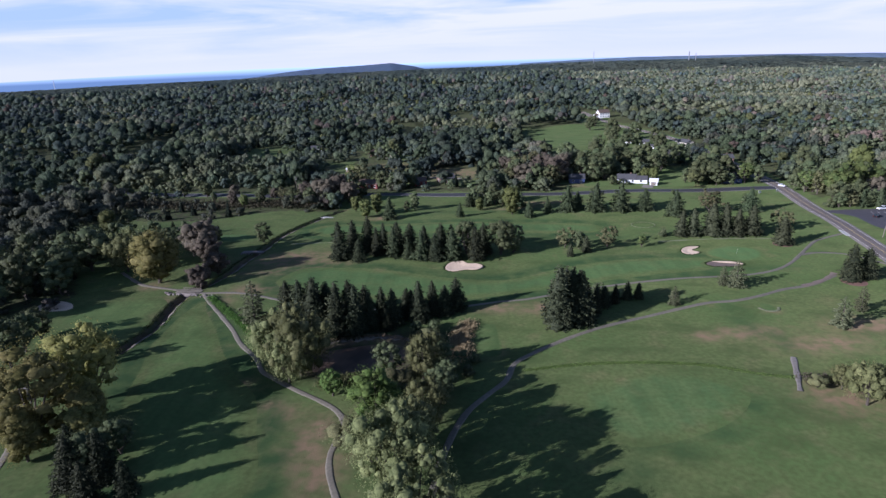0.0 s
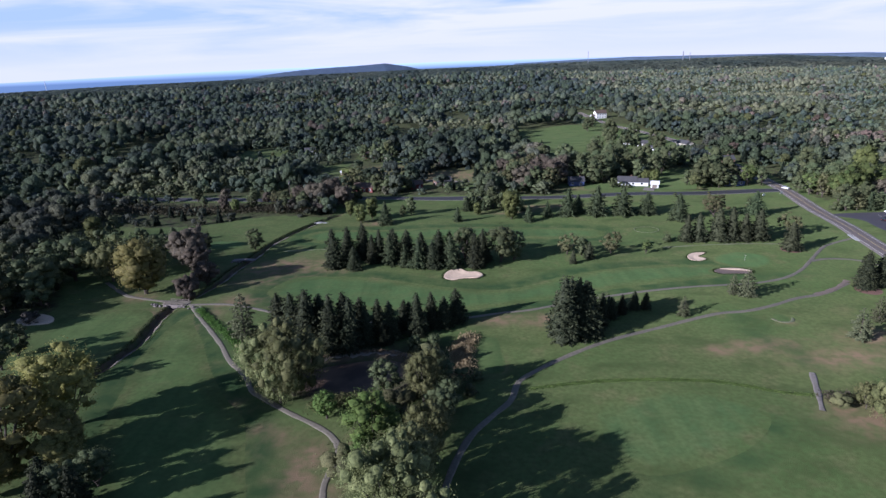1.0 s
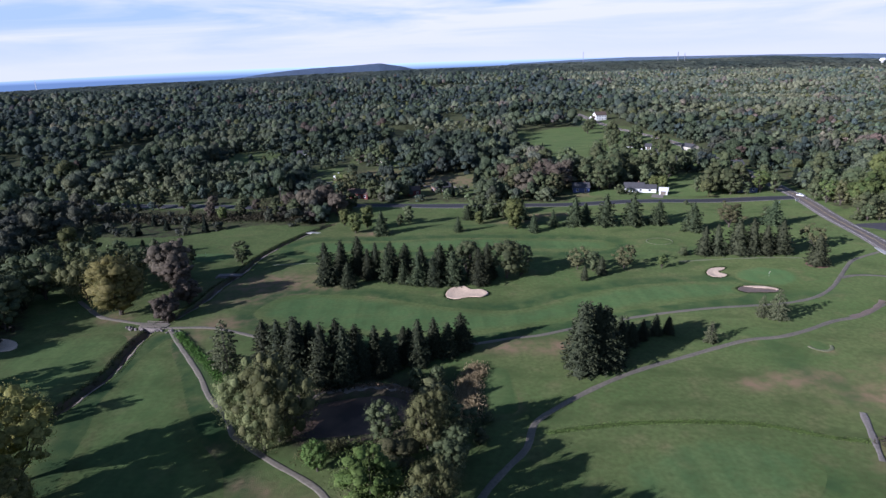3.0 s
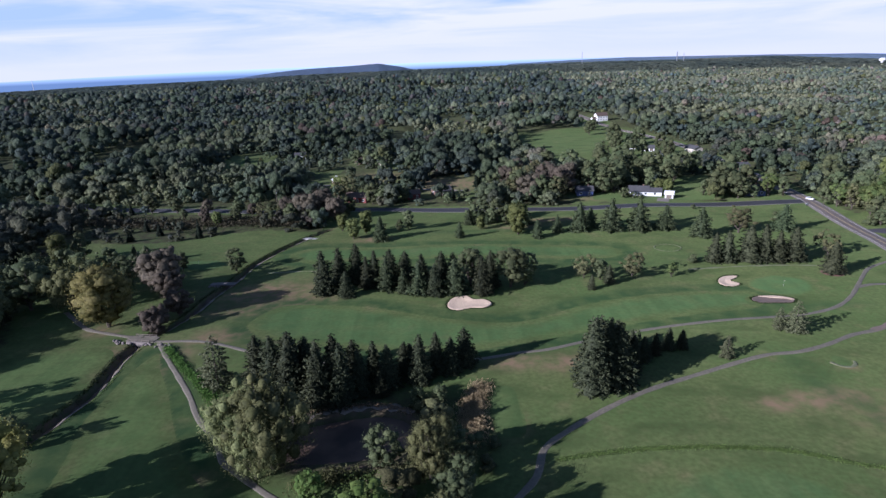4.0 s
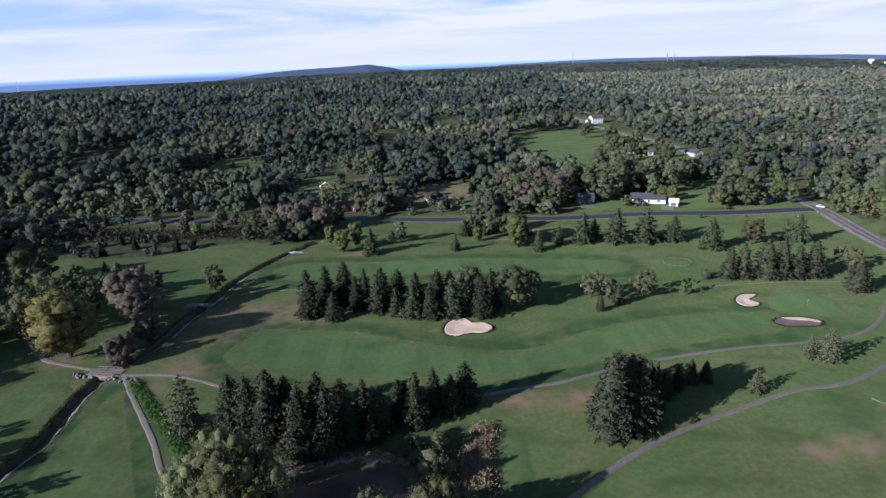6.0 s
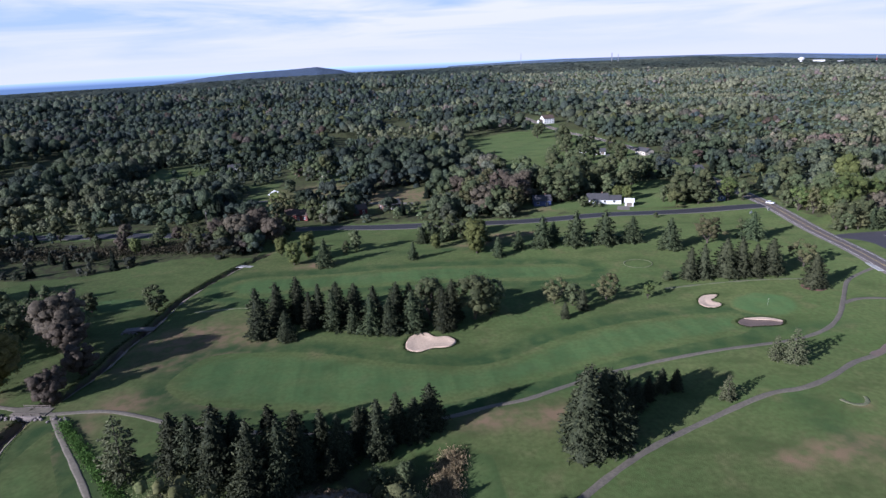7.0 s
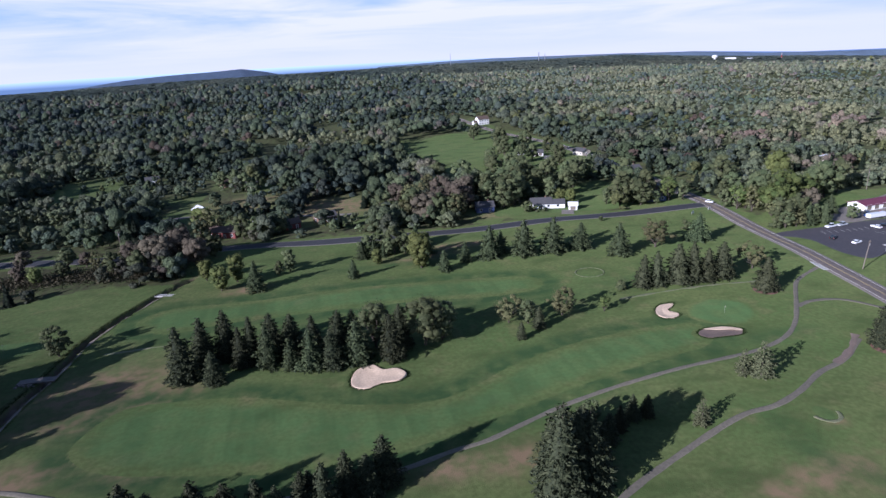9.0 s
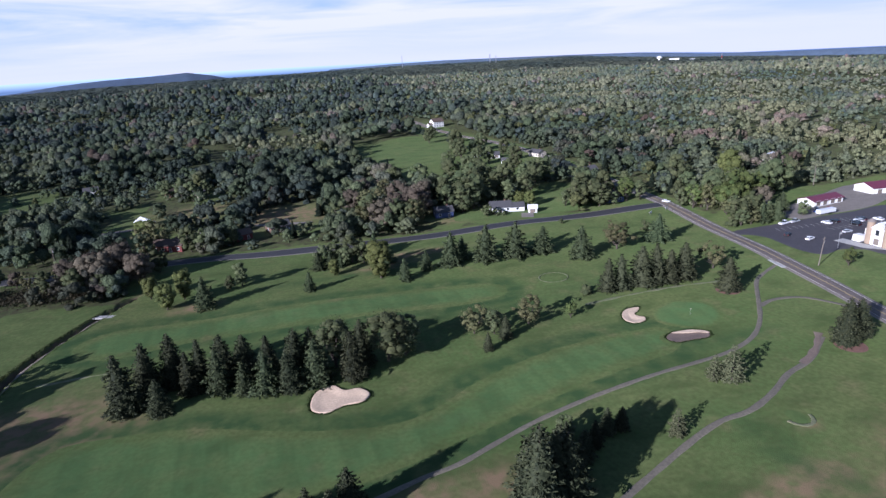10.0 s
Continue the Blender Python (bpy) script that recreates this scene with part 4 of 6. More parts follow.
def spruce(seed, leaf, label, width=0.24, full=1.0, size=0.05, name="spruce_tree", core=0.6, blunt=0.66):
    """One metre high in all; scaled where it stands. Whorls of drooping boughs with side sprays, on a tapered trunk."""
    rng = np.random.default_rng(seed)
    parts, n_w = [], int(19 * full ** 0.5)
    swell = [1 + 0.22 * noise.noise(Vector((math.cos(a) * 1.3, math.sin(a) * 1.3, seed * 2.7))) for a in np.linspace(0, 6.283, 13)]
    for k in range(n_w):
        f = (k + 0.5) / n_w
        h = 0.03 + 0.95 * f
        reach = width * (1 - f) ** blunt * rng.uniform(0.84, 1.14) * (0.78 + 0.22 * min(1, f * 5)) * (1 + 0.3 * noise.noise(Vector((f * 7, seed, 0)))) + 0.01
        nb = max(4, int((3 + 11 * (1 - f)) * full ** 0.5))
        ang = rng.uniform(0, 6.28) + np.arange(nb) * 6.28 / nb + rng.normal(0, 0.2, nb)
        for a in ang:
            L_ = reach * rng.uniform(0.62, 1.25) * float(np.interp(a % 6.283, np.linspace(0, 6.283, 13), swell))
            steps = max(1, int(L_ * (0.6 if core else 1.0) / (0.7 * size)))
            t = 0.45 + 0.55 * (np.arange(steps) + 0.7) / steps
            rise = (0.25 * f - 0.2) * L_ * t ** 1.5 + 0.05 * L_ * t + rng.normal(0, 0.008)
            c = np.c_[np.cos(a) * L_ * t, np.sin(a) * L_ * t, h + rise]
            side = np.array([-np.sin(a), np.cos(a), -0.1]) * (L_ * 0.2 * (1.15 - t))[:, None]
            c = np.vstack([c, c + side, c - side])
            c = c + rng.normal(0, 0.007, c.shape)
            face = unit(np.c_[c[:, :2] / (np.hypot(c[:, 0], c[:, 1])[:, None] + 0.01), np.full(len(c), 0.5)])
            parts.append(cards(rng, c, size, 0.1, np.array([np.cos(a), np.sin(a), -0.1]) * 2.8, 1.6, face * 0.5))
    crown = merge(parts)
    prof = [(0.04 + 0.93 * u, width * core * (1 - u) ** blunt + 0.003) for u in np.linspace(0, 0.97, 18)]
    if core:
        hv, hf = lumpy_hull(seed, 13, prof, 0.6)
        crown = merge([crown, (hv, hf, unit(np.c_[hv[:, :2], np.hypot(hv[:, 0], hv[:, 1]) * 0.4]))])
    bm = bmesh.new()
    tube(bm, (0, 0, -0.03), (0, 0, 0.5), 0.02, 0.012)
    tube(bm, (0, 0, 0.49), (0, 0, 0.98), 0.012, 0.002, 6)
    return tree_thing(1, bm, crown, leaf, name, label, "tree")


def broadleaf(seed, leaf, label, wide=0.42, base=0.16, clumps=24, leaves=700, size=0.04, droop=0.0, name="broadleaf_tree", shell=0.84, squash=0.85, uneven=0.55):
    """A tapered trunk and forking limbs that carry leaf masses, with an uneven outline; one metre high."""
    rng = np.random.default_rng(seed)
    bm = bmesh.new()
    tube(bm, (0, 0, -0.03), (0.01, 0, base + 0.12), 0.028, 0.02)
    mid = (1 + base) / 2
    pts = []
    while len(pts) < clumps:
        p = rng.uniform(-1, 1, 3)
        d = np.linalg.norm(p)
        if 0.35 < d < 1:
            lop = 0.84 + uneven * noise.noise(Vector((*(p * 1.4), )) + Vector((seed * 3.1, 0, 0)))
            q = p / d * d ** 0.6 * lop
            pts.append(np.array([q[0] * wide * 0.84, q[1] * wide * 0.84, mid + q[2] * (1 - base) / 2 * 0.88]))
    pts = np.array(pts)
    radii = (0.07 + 0.13 * rng.uniform(0, 1, clumps) ** 1.6) * (wide / 0.4) ** 0.5 * (24 / clumps) ** 0.36
    crown = leaf_masses(rng, seed, pts, radii, np.array([0, 0, mid - 0.12]), 1, leaves, size, squash * (1.5 if droop else 1), droop, 0.02, shell, 0.6, 2.3 if droop else 1.0, 0.95)
    for q in pts[:10]:
        root = np.array([0, 0, rng.uniform(base * 0.7, base + 0.12)])
        kn = root + (q - root) * 0.5 + np.array([0, 0, -0.03])
        tube(bm, root, kn, 0.013, 0.008, 6)
        tube(bm, kn, q, 0.008, 0.002, 5)
    return tree_thing(1, bm, crown, leaf, name, label, "tree")


def plant(kind, x, y, h, wide=1.0, rng=random.Random(5)):
    src = TREES[kind][rng.randrange(len(TREES[kind]))]
    z = float(ground_z(x, y))
    wide *= rng.uniform(0.9, 1.18)
    h *= 1.0 if kind in "cCkp" else 1.08
    m = pose(x, y, z - 0.05, rng.uniform(-2, 2), rng.uniform(-2, 2), rng.uniform(0, 360)) @ Matrix.Diagonal((h * wide, h * wide, h, 1))
    return copy_thing(src, m)


TREES = {
    "c": [spruce(s, L["spruce"], "dark green spruce on the golf course grass", w, 1.2, 0.042) for s, w in ((1, 0.33), (2, 0.30), (3, 0.36), (4, 0.32))],
    "C": [spruce(s, L["spruce"], "tall dark green spruce in a dense group", w, 2.3, 0.031, blunt=0.68) for s, w in ((5, 0.27), (6, 0.305), (7, 0.25), (13, 0.285))],
    "E": [spruce(15, L["spruce"], "broad old spruce with dense drooping boughs", 0.225, 2.6, 0.027, core=0.66, blunt=0.6)],
    "k": [spruce(s, L["fir"], "broad green fir in the roadside row", w, 0.9, 0.05, "fir_tree", 0.5, 0.72) for s, w in ((8, 0.36), (9, 0.32), (10, 0.38), (14, 0.34))],
    "p": [spruce(s, L["pine"], "grey-green open-branched pine on the grass", w, 0.8, 0.04, "pine_tree", 0, 0.68) for s, w in ((11, 0.33), (12, 0.29))],
    "d": [broadleaf(s, L["green"], "full green broadleaf tree", w, 0.05, 44, 1150, 0.03, shell=0.78, uneven=0.45) for s, w in ((21, 0.40), (22, 0.46), (23, 0.36), (26, 0.42), (27, 0.34))],
    "D": [broadleaf(s, L["green"], "full green broadleaf tree beside the course", w, 0.02, 90, 4000, 0.02, shell=0.7, uneven=0.4) for s, w in ((24, 0.44), (25, 0.38), (28, 0.41))],
    "b": [broadleaf(s, L["fresh"], "yellowish green broadleaf tree beside the road", w, 0.08, 32, 900, 0.033, shell=0.62) for s, w in ((31, 0.36), (33, 0.42))],
    "B": [broadleaf(32, L["bright"], "bright green broadleaf tree by the path", 0.38, 0.0, 90, 4600, 0.02, shell=0.65, uneven=0.25)],
    "y": [broadleaf(s, L["olive"], "small dense olive-green broadleaf tree", w, 0.0, 80, 1900, 0.028, shell=1.0, uneven=0.05) for s, w in ((41, 0.33), (42, 0.37))],
    "Y": [broadleaf(s, L["yellow"], "large broadleaf tree with yellowing leaves", w, 0.02, 120, 6400, 0.019, shell=1.0, uneven=0.3) for s, w in ((43, 0.33), (44, 0.38))],
    "Z": [broadleaf(s, L["yellow"], "spreading broadleaf tree with yellowing leaves", w, 0.02, 130, 7000, 0.019, shell=0.75, uneven=0.45) for s, w in ((45, 0.46), (46, 0.5))],
    "w": [broadleaf(s, L["willow"], "grey-green willow with hanging branches", w, 0.08, 60, 3000, 0.02, 0.09, "willow_tree", 0.55) for s, w in ((51, 0.46), (52, 0.5))],
    "W": [broadleaf(s, L["willow"], "large grey-green willow with hanging branches", w, 0.05, 130, 13000, 0.0115, 0.09, "willow_tree", 0.62) for s, w in ((53, 0.44), (54, 0.48), (55, 0.42))],
    "r": [broadleaf(s, L["russet"], "russet, half-bare broadleaf tree", w, 0.06, 70, 3000, 0.025, shell=1.0) for s, w in ((61, 0.46), (62, 0.42))],
    "t": [broadleaf(s, L["tan"], "broadleaf tree with tan autumn leaves", w, 0.05, 44, 1500, 0.027, shell=0.55) for s, w in ((71, 0.44), (72, 0.48))],
    "s": [broadleaf(s, L["green"], "low leafy green shrub on the grass", w, 0.0, 10, 520, 0.07, name="shrub") for s, w in ((81, 0.7), (82, 0.85))],
    "u": [broadleaf(s, L["tan"], "low yellowish scrub bush beside the pond", w, 0.0, 12, 620, 0.06, name="shrub") for s, w in ((91, 0.7), (92, 0.85))],
}
STAND = {
    # grove behind the large bunker
    "grove": "C,-35.5,219,16 C,-27.6,215,9.5 k,-14.5,219,12.7 k,-8.5,215.6,9.1 k,-3.3,213.5,12.1 C,2.4,212,11.3 k,9,213.5,13 C,18,212,13.8 C,-31,226,14.5 C,-25,227,15 C,-19,226,12.5 C,-13,225,13 C,-8,223.6,12.6 C,-2,222,12 C,4.3,221,13 "
             "D,14.4,219.6,14.7 C,21,218,13.5 D,28,217,15 D,33,218,11.7 C,-21,221,12 C,9,222,12",
    "right_row": "c,105.5,232,11.8 c,110.6,232,12.4 c,118,231.4,13.9 c,123.3,230.4,14.3 c,127.6,229.4,11.9 c,134,230.2,13.1 t,149.2,233.4,10.4 s,98,233.3,3.6 c,138.7,215.5,11.6",
    "road_row": "k,116,265,12.9 k,105.4,277,11.4 k,93.6,277,14.5 k,81.4,277.6,14.8 k,68,279.5,13.5 k,74,284,9.4 t,133,267,12.7 k,152.3,266.7,11.8 s,132,309,2.1 s,158.7,284,3.8",
    "road_row_left": "d,22,304,9 d,28,306,9.5 d,34,303,11 d,38,300,9 d,31,300,8 k,47,295,8 y,41,286,14 k,20.4,301,7.7 k,25,301,7.5 k,29,300,5.9 k,38.4,304,9.7 k,43.4,305,9.8 y,40.6,280.3,14.3 k,48,273.2,8.7 k,58,279.3,8.5 k,14.4,278.2,7.5 k,-20.5,279,11.7 y,-39.6,296.6,8.6 y,-33,283.6,9.9 y,-28,290.8,11.7 d,-8.4,294,9.5 d,-12.7,292,5.9 y,25,291.7,6.8",
    "mids": "t,54.4,221.7,9.2 d,59.5,219.3,7.4 t,71.5,221.7,9.4 c,61.3,215.4,6.9 c,54.1,210.7,5.4 b,84.9,220.4,5.5",
    "spruces": "E,37,149.5,17.6 C,43.6,152.6,16.2 C,42,152.6,17.4 C,40.2,155.5,16.5 d,54,170.4,5.3 C,62.6,168,6.4 C,66,168,5.6 p,75.2,162,6.3 p,96,175,7 p,99.5,173,9.5 C,138.5,176,13 C,145,177.5,11 C,40,157,11 C,44.5,156,15 C,50,158,9 C,54,163,7 C,49,164,7.5 C,58,165.5,6.5 C,53,168,6 C,44.5,163,9",
    "right_edge": "p,113.5,142.5,9.2 p,126,152.8,7.9 w,94,113,6.4 w,95,106.4,10.2 w,101,109,8.3 u,89,114,3 w,108,112,9 w,104,103,9",
    "front_row": "C,-41.6,158.5,14 C,-37,155,15.5 C,-33,154,16.5 C,-25.7,149,17 C,-21,150,15.5 C,-16.5,153,12 C,-10,155.4,12 C,-6.6,160.5,10 C,-2.8,157.5,13.5 C,1.5,162,11.5 C,5,162,10 C,8.8,164.7,11 C,-29.5,157,14 C,-14,159.5,11 C,-35,161.5,13 C,-19,158.5,12 C,-23,158,14 C,-5,162,9 C,-40,152,9 C,-12,152,7",
    "near": "u,1,141,4.5 s,-3,147,4 c,1,137,7 W,-37.5,133,16 W,-31.5,128.5,18 W,-34,125.5,13 s,8,130,3.5 s,6,126,3.5 s,10,124,3 s,12,131,2.5 D,4,128,8 D,-9.7,127,8.9 W,-0.7,122,12.5 B,-10.5,106,14 c,-4.3,108,8 B,-22,118,7.4 p,-52.3,159.6,13.9 D,-3.4,147.6,5 D,2,148,5 W,-5.2,84.5,18.5 W,0.7,103.4,12 B,-12,101,8 u,-7,117,6 D,-13,112,7 u,-15.3,98.7,5.3 D,3,112,10 D,5,118,8 D,-2,97,12 W,-1,72,16 D,3,64,15 W,-2.5,92,14",
    "left_front": "Z,-82,104,20 Z,-79,119,19 C,-66,90,11.2 C,-61,91.3,10.7 D,-61.7,99,8.6 D,-88,139,9 D,-114,155,9.9 D,-113,147,12 D,-111,138,14 Y,-72,108,12 Y,-70,103,10 Y,-80,98,12 D,-64,93,10 C,-70,97,9 C,-60,84,10 C,-54,86,8",
    "left_middle": "d,-143,172,16 d,-139,165,14 d,-147,164,15 Y,-99.3,200,20.5 r,-82,194,10 r,-79.5,205,9.5 r,-92.4,225.6,17 D,-74.3,247.4,10 d,-95.6,250,7.4 w,-124,229,14 y,-150,262,15 d,-144,268,12 d,-125,252,10 c,-125,272,4.8 d,-135,200,15 d,-140,188,17 d,-133,216,17 w,-118,214,15 d,-112,238,11 d,-142,232,15 r,-98,229,12 r,-88,219,11 d,-104,247,9 d,-115,262,7 "
                   "d,-128,222,12 d,-136,210,13 d,-124,238,10 d,-131,245,11 d,-140,250,11 d,-146,243,12 d,-118,226,11 d,-113,247,8 d,-108,232,9 d,-145,222,14 d,-140,198,14 d,-131,192,12 d,-146,180,14 d,-150,210,18 d,-156,196,20 d,-150,172,17 d,-165,184,19",
    "scrub_edge": "d,-100,337,9 r,-118,341,8 d,-136,346,10 t,-76,335,8 d,-152,351,11 r,-92,334,7 d,-126,330,7 y,-50,372,14 t,-44,366,15 r,-60,319,15 r,-52,323,15 d,-66,313,11 r,-46,317,13 d,-40,327,10 r,-70,323,12 d,-78,319,10 t,-84,323,9 d,-57,310,9 r,-64,328,12 d,-96,320,8 y,-104,316,8 r,-112,322,8 d,-74,331,11 d,-50,332,10",
    "crossroads": "d,221.5,341,18 d,215,304,17 y,250,333,20 d,197,271,11 d,211,277,11 b,199,301,12 t,202,295,12 b,205,287,15 d,203,280,10 d,207,274,9 b,212,287,16 b,218,295,18 d,210,301,16 k,229,278,9 d,196,306,9 y,203,300,11 b,207,290,14 d,214,296,15 b,222,300,17 d,206,278,9 t,203,284,8 d,212,281,9 c,215,277,8 b,186,336,11 d,192,345,12 d,205,318,10 d,212,322,14 y,131,350,8 d,168,345,15 d,176,343,14 c,172,350,12 d,209,270,8 d,216,272,7 b,189,214.5,6.6 d,196,268.5,8 t,201,268,8 k,206.5,267.5,9 d,211,268.5,7 k,214.5,267,9 d,228.5,266.5,7 s,192,270,4 r,227,288,10 b,232,297,15 d,240,300,17 d,250,302,18 d,262,306,17",
    "hamlet": "d,97,372,16 d,108,379,17 d,138,386,16 d,149,382,15 d,160,392,16 d,171,396,15 d,122,394,17 d,186,382,14 d,90,388,16 r,84,372,15 d,132,402,16 d,152,408,15 d,104,362,16 d,112,367,17 d,129,359,13 d,140,363,15 d,149,373,15 d,158,522,14 d,-36,466,13 d,-28,468,12 d,-52,482,12 d,-44,480,13 d,101.7,383,15 d,118,378,17 d,127,374,15 y,134,344.5,9 d,160,338,15 d,164,327,11 b,181,328.5,10 d,188.5,327.5,11 d,177,451,15 d,169,553,18 d,185,535,16 d,168,478,12 d,187,478,13 d,192,505,14 d,168,498,11 d,138,425,14 d,154,470,13 d,136,480,12 d,158,510,13 d,163,610,14 d,176,640,13 d,138,445,13 d,122,432,15 d,98,425,15 d,84,430,14 t,70,400,13 r,60,405,13 r,75,385,14 t,55,372,14 r,50,385,12 d,62,362,12 d,72,358,11 d,38,360,13 y,48,356,10 t,48,343,14 r,56,344,15 d,63,342,14 d,70,341,13 t,73,343,14 s,112,341,2 d,52,351,16 r,66,352,16 r,74,354,17 t,60,358,16 d,44,340,9 d,108,339,6 s,112,338,3 s,116,337,2.5 d,156,333,13 d,162,331,14 d,168,328,10 d,172,326,7 d,150,336,9 t,-48,353,13 d,-30,353,12 d,-24,351,11 d,-18,353,10 d,-12,352,9 d,100,353,14 d,108,357,14 d,94,357,15",
}
for where, text in STAND.items():
    for item in text.split():
        k, x, y, h = item.split(",")
        plant(k, float(x), float(y), float(h), 1.0)
# the patterns themselves are set aside: they stand among the woods as trees of their own
for j, src in enumerate(o for group in TREES.values() for o in group):
    x, y = -182 - 7 * (j % 5), 150 + 9 * (j // 5)
    h = 2.5 if "shrub" in src.name else 13
    src.matrix_basis = pose(x, y, float(ground_z(x, y)) - 0.05, 0, 0, j * 40) @ Matrix.Diagonal((h, h, h, 1))


# ---- woods ----
def crown_pattern(seed, lobes, leaves, size, tall=1.0, low=-0.75):
    """A crown for the woods, of several leaf masses; about two metres across."""
    rng = np.random.default_rng(seed)
    cen, rad = [np.array([rng.normal(0, 0.12), rng.normal(0, 0.12), 0.36 * tall])], [rng.uniform(0.42, 0.58)]
    for k in range(lobes - 1):
        a = k * 2.4 + rng.uniform(-0.4, 0.4)
        q = rng.uniform(0.36, 0.72)
        cen.append(np.array([q * math.cos(a), q * math.sin(a), (0.42 - 0.95 * (k + 0.5) / (lobes - 1) + rng.normal(0, 0.1)) * tall]))
        rad.append(rng.uniform(0.2, 0.42))
    v, f, n = leaf_masses(rng, seed, cen, rad, np.array([0, 0, -0.4]), 1, max(leaves, 1), size, 0.9, 0.0, low * tall, 1.0 if leaves < 20 else 0.9, 0.45)
    if leaves > 20:
        k = len(v)
        v = np.vstack([v, [(0.07 * math.cos(a), 0.07 * math.sin(a), h) for h in (-1.4, -0.3) for a in (0, 2.1, 4.2)]])
        n = np.vstack([n, [(math.cos(a), math.sin(a), 0) for h in (0, 1) for a in (0, 2.1, 4.2)]])
        f = np.vstack([f, [(k + i, k + (i + 1) % 3, k + 3 + i) for i in range(3)], [(k + (i + 1) % 3, k + 3 + (i + 1) % 3, k + 3 + i) for i in range(3)]])
    return v, f, n


def fir_pattern(seed, rings, tall):
    """A pointed crown for the woods, in ragged tiers."""
    rng = np.random.default_rng(seed)
    v, f, n = [], [], 7
    for k in range(rings):
        z = -0.8 + (tall + 0.8) * k / rings
        r = 0.66 * (1 - k / rings) ** 0.9 + 0.05
        for j in range(n):
            a = j * 6.283 / n + k
            q = r * rng.uniform(0.75, 1.2)
            v.append((q * math.cos(a), q * math.sin(a), z))
        v.append((0, 0, z + (tall + 0.8) / rings * 2.0))
        b = k * (n + 1)
        f += [(b + j, b + (j + 1) % n, b + n) for j in range(n)]
    v = np.array(v)
    return v, np.array(f), unit(np.c_[v[:, :2] + rng.normal(0, 0.05, (len(v), 2)), np.full(len(v), 0.3)])


def wood(name, r0, r1, area, patterns, radius, label, seed):
    """Trees strewn over the wooded ground between two distances from the course, joined."""
    rng = np.random.default_rng(seed)
    a0, a1 = radians(-43), radians(61)
    n = int(0.5 * (a1 - a0) * (r1 ** 2 - r0 ** 2) / area)
    r, az = np.sqrt(rng.uniform(r0 ** 2, r1 ** 2, n)), rng.uniform(a0, a1, n)
    x, y = r * np.sin(az), r * np.cos(az)
    gap = np.array([noise.noise(Vector((p * 0.016, q * 0.010, 11))) for p, q in zip(x, y)])
    keep = (woods_share(x, y) > 0.5) & (gap < np.where(x > 100, 0.6, 0.36))
    if r0 < 300:
        yard = np.zeros(n, bool)
        for cx, cy, rx, ry in CLEARINGS:
            if cx < 60:
                yard |= ((x - cx) / rx) ** 2 + ((y - cy) / ry) ** 2 < 1
        clear = (to_line(x, y, ROAD_B) > 9) & (np.hypot(x + 56, y - 411) > 14) & (np.hypot(x + 39, y - 361) > 10)
        keep |= yard & clear & (rng.uniform(0, 1, n) < np.where(x < -90, 0.16, 0.06))
    x, y, r = x[keep], y[keep], r[keep]
    n = len(x)
    kind = rng.integers(0, len(patterns), n)
    size = radius * np.clip(np.exp(rng.normal(-0.05, 0.25, n)), 0.5, 1.4)
    stand = np.array([noise.noise(Vector((p * 0.011, q * 0.007, 21))) for p, q in zip(x, y)])
    size = size * (1 + 0.6 * stand)
    # scrub along the side road is lower
    scrub = (x < -50) & (y < 342) & (x > -170)
    size = np.where(scrub, size * 0.62, size)
    size = size * (1 - 0.36 * ease(60, 420, x - 0.12 * y))
    z = ground_z(x, y)
    patch = np.array([noise.noise(Vector((p * 0.008, q * 0.008, 0))) for p, q in zip(x, y)])
    fine = np.array([noise.noise(Vector((p * 0.03, q * 0.03, 7))) for p, q in zip(x, y)])
    east = ease(60, 420, x - 0.12 * y)
    u = rng.uniform(0, 1, (n, 1))
    deep, olive, rust, bare, fresh = (np.array(c) for c in ((0.042, 0.062, 0.050), (0.097, 0.110, 0.051), (0.118, 0.090, 0.066), (0.118, 0.104, 0.074), (0.066, 0.096, 0.043)))
    tone = deep + (fresh - deep) * u ** 0.8
    w_ol = np.clip(0.02 + 0.55 * east + 1.3 * patch + rng.normal(0, 0.14, n), 0, 1)[:, None]
    tone = tone * (1 - w_ol) + olive * w_ol
    w_ru = np.clip((fine - 0.2) * 2.2 + 0.04 * east + 0.85 * np.exp(-((x - 400) / 130) ** 2 - ((y - 500) / 70) ** 2) + 0.3 * scrub + rng.normal(0, 0.16, n) - 0.36, 0, 0.8)[:, None]
    tone = tone * (1 - w_ru) + np.where(rng.uniform(0, 1, (n, 1)) < 0.35, rust, bare) * w_ru
    # blue share grows with distance: haze put into the leaf tint
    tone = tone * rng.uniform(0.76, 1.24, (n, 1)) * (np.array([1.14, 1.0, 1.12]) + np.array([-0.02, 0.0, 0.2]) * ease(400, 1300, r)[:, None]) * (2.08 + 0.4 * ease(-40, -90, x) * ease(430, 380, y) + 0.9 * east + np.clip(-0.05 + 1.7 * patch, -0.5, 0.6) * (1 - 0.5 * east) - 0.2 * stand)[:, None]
    odd = rng.uniform(0, 1, (n, 1))
    tone = np.where(odd < 0.03, np.array([0.195, 0.205, 0.085]), np.where(odd > 0.992, np.array([0.175, 0.130, 0.100]), tone))
    if name == "near_woods":
        edge = ((x < -55) & (y < 345 + 10 * fine))[:, None] * 0.6
        tone = tone * (1 - edge) + np.array([0.115, 0.102, 0.080]) * edge * rng.uniform(0.7, 1.3, (n, 1))
        fir = kind == len(patterns) - 1
        size = np.where(fir, np.minimum(size, 5.0) * 0.85, size)
        tone[fir] = (0.030, 0.042, 0.026)
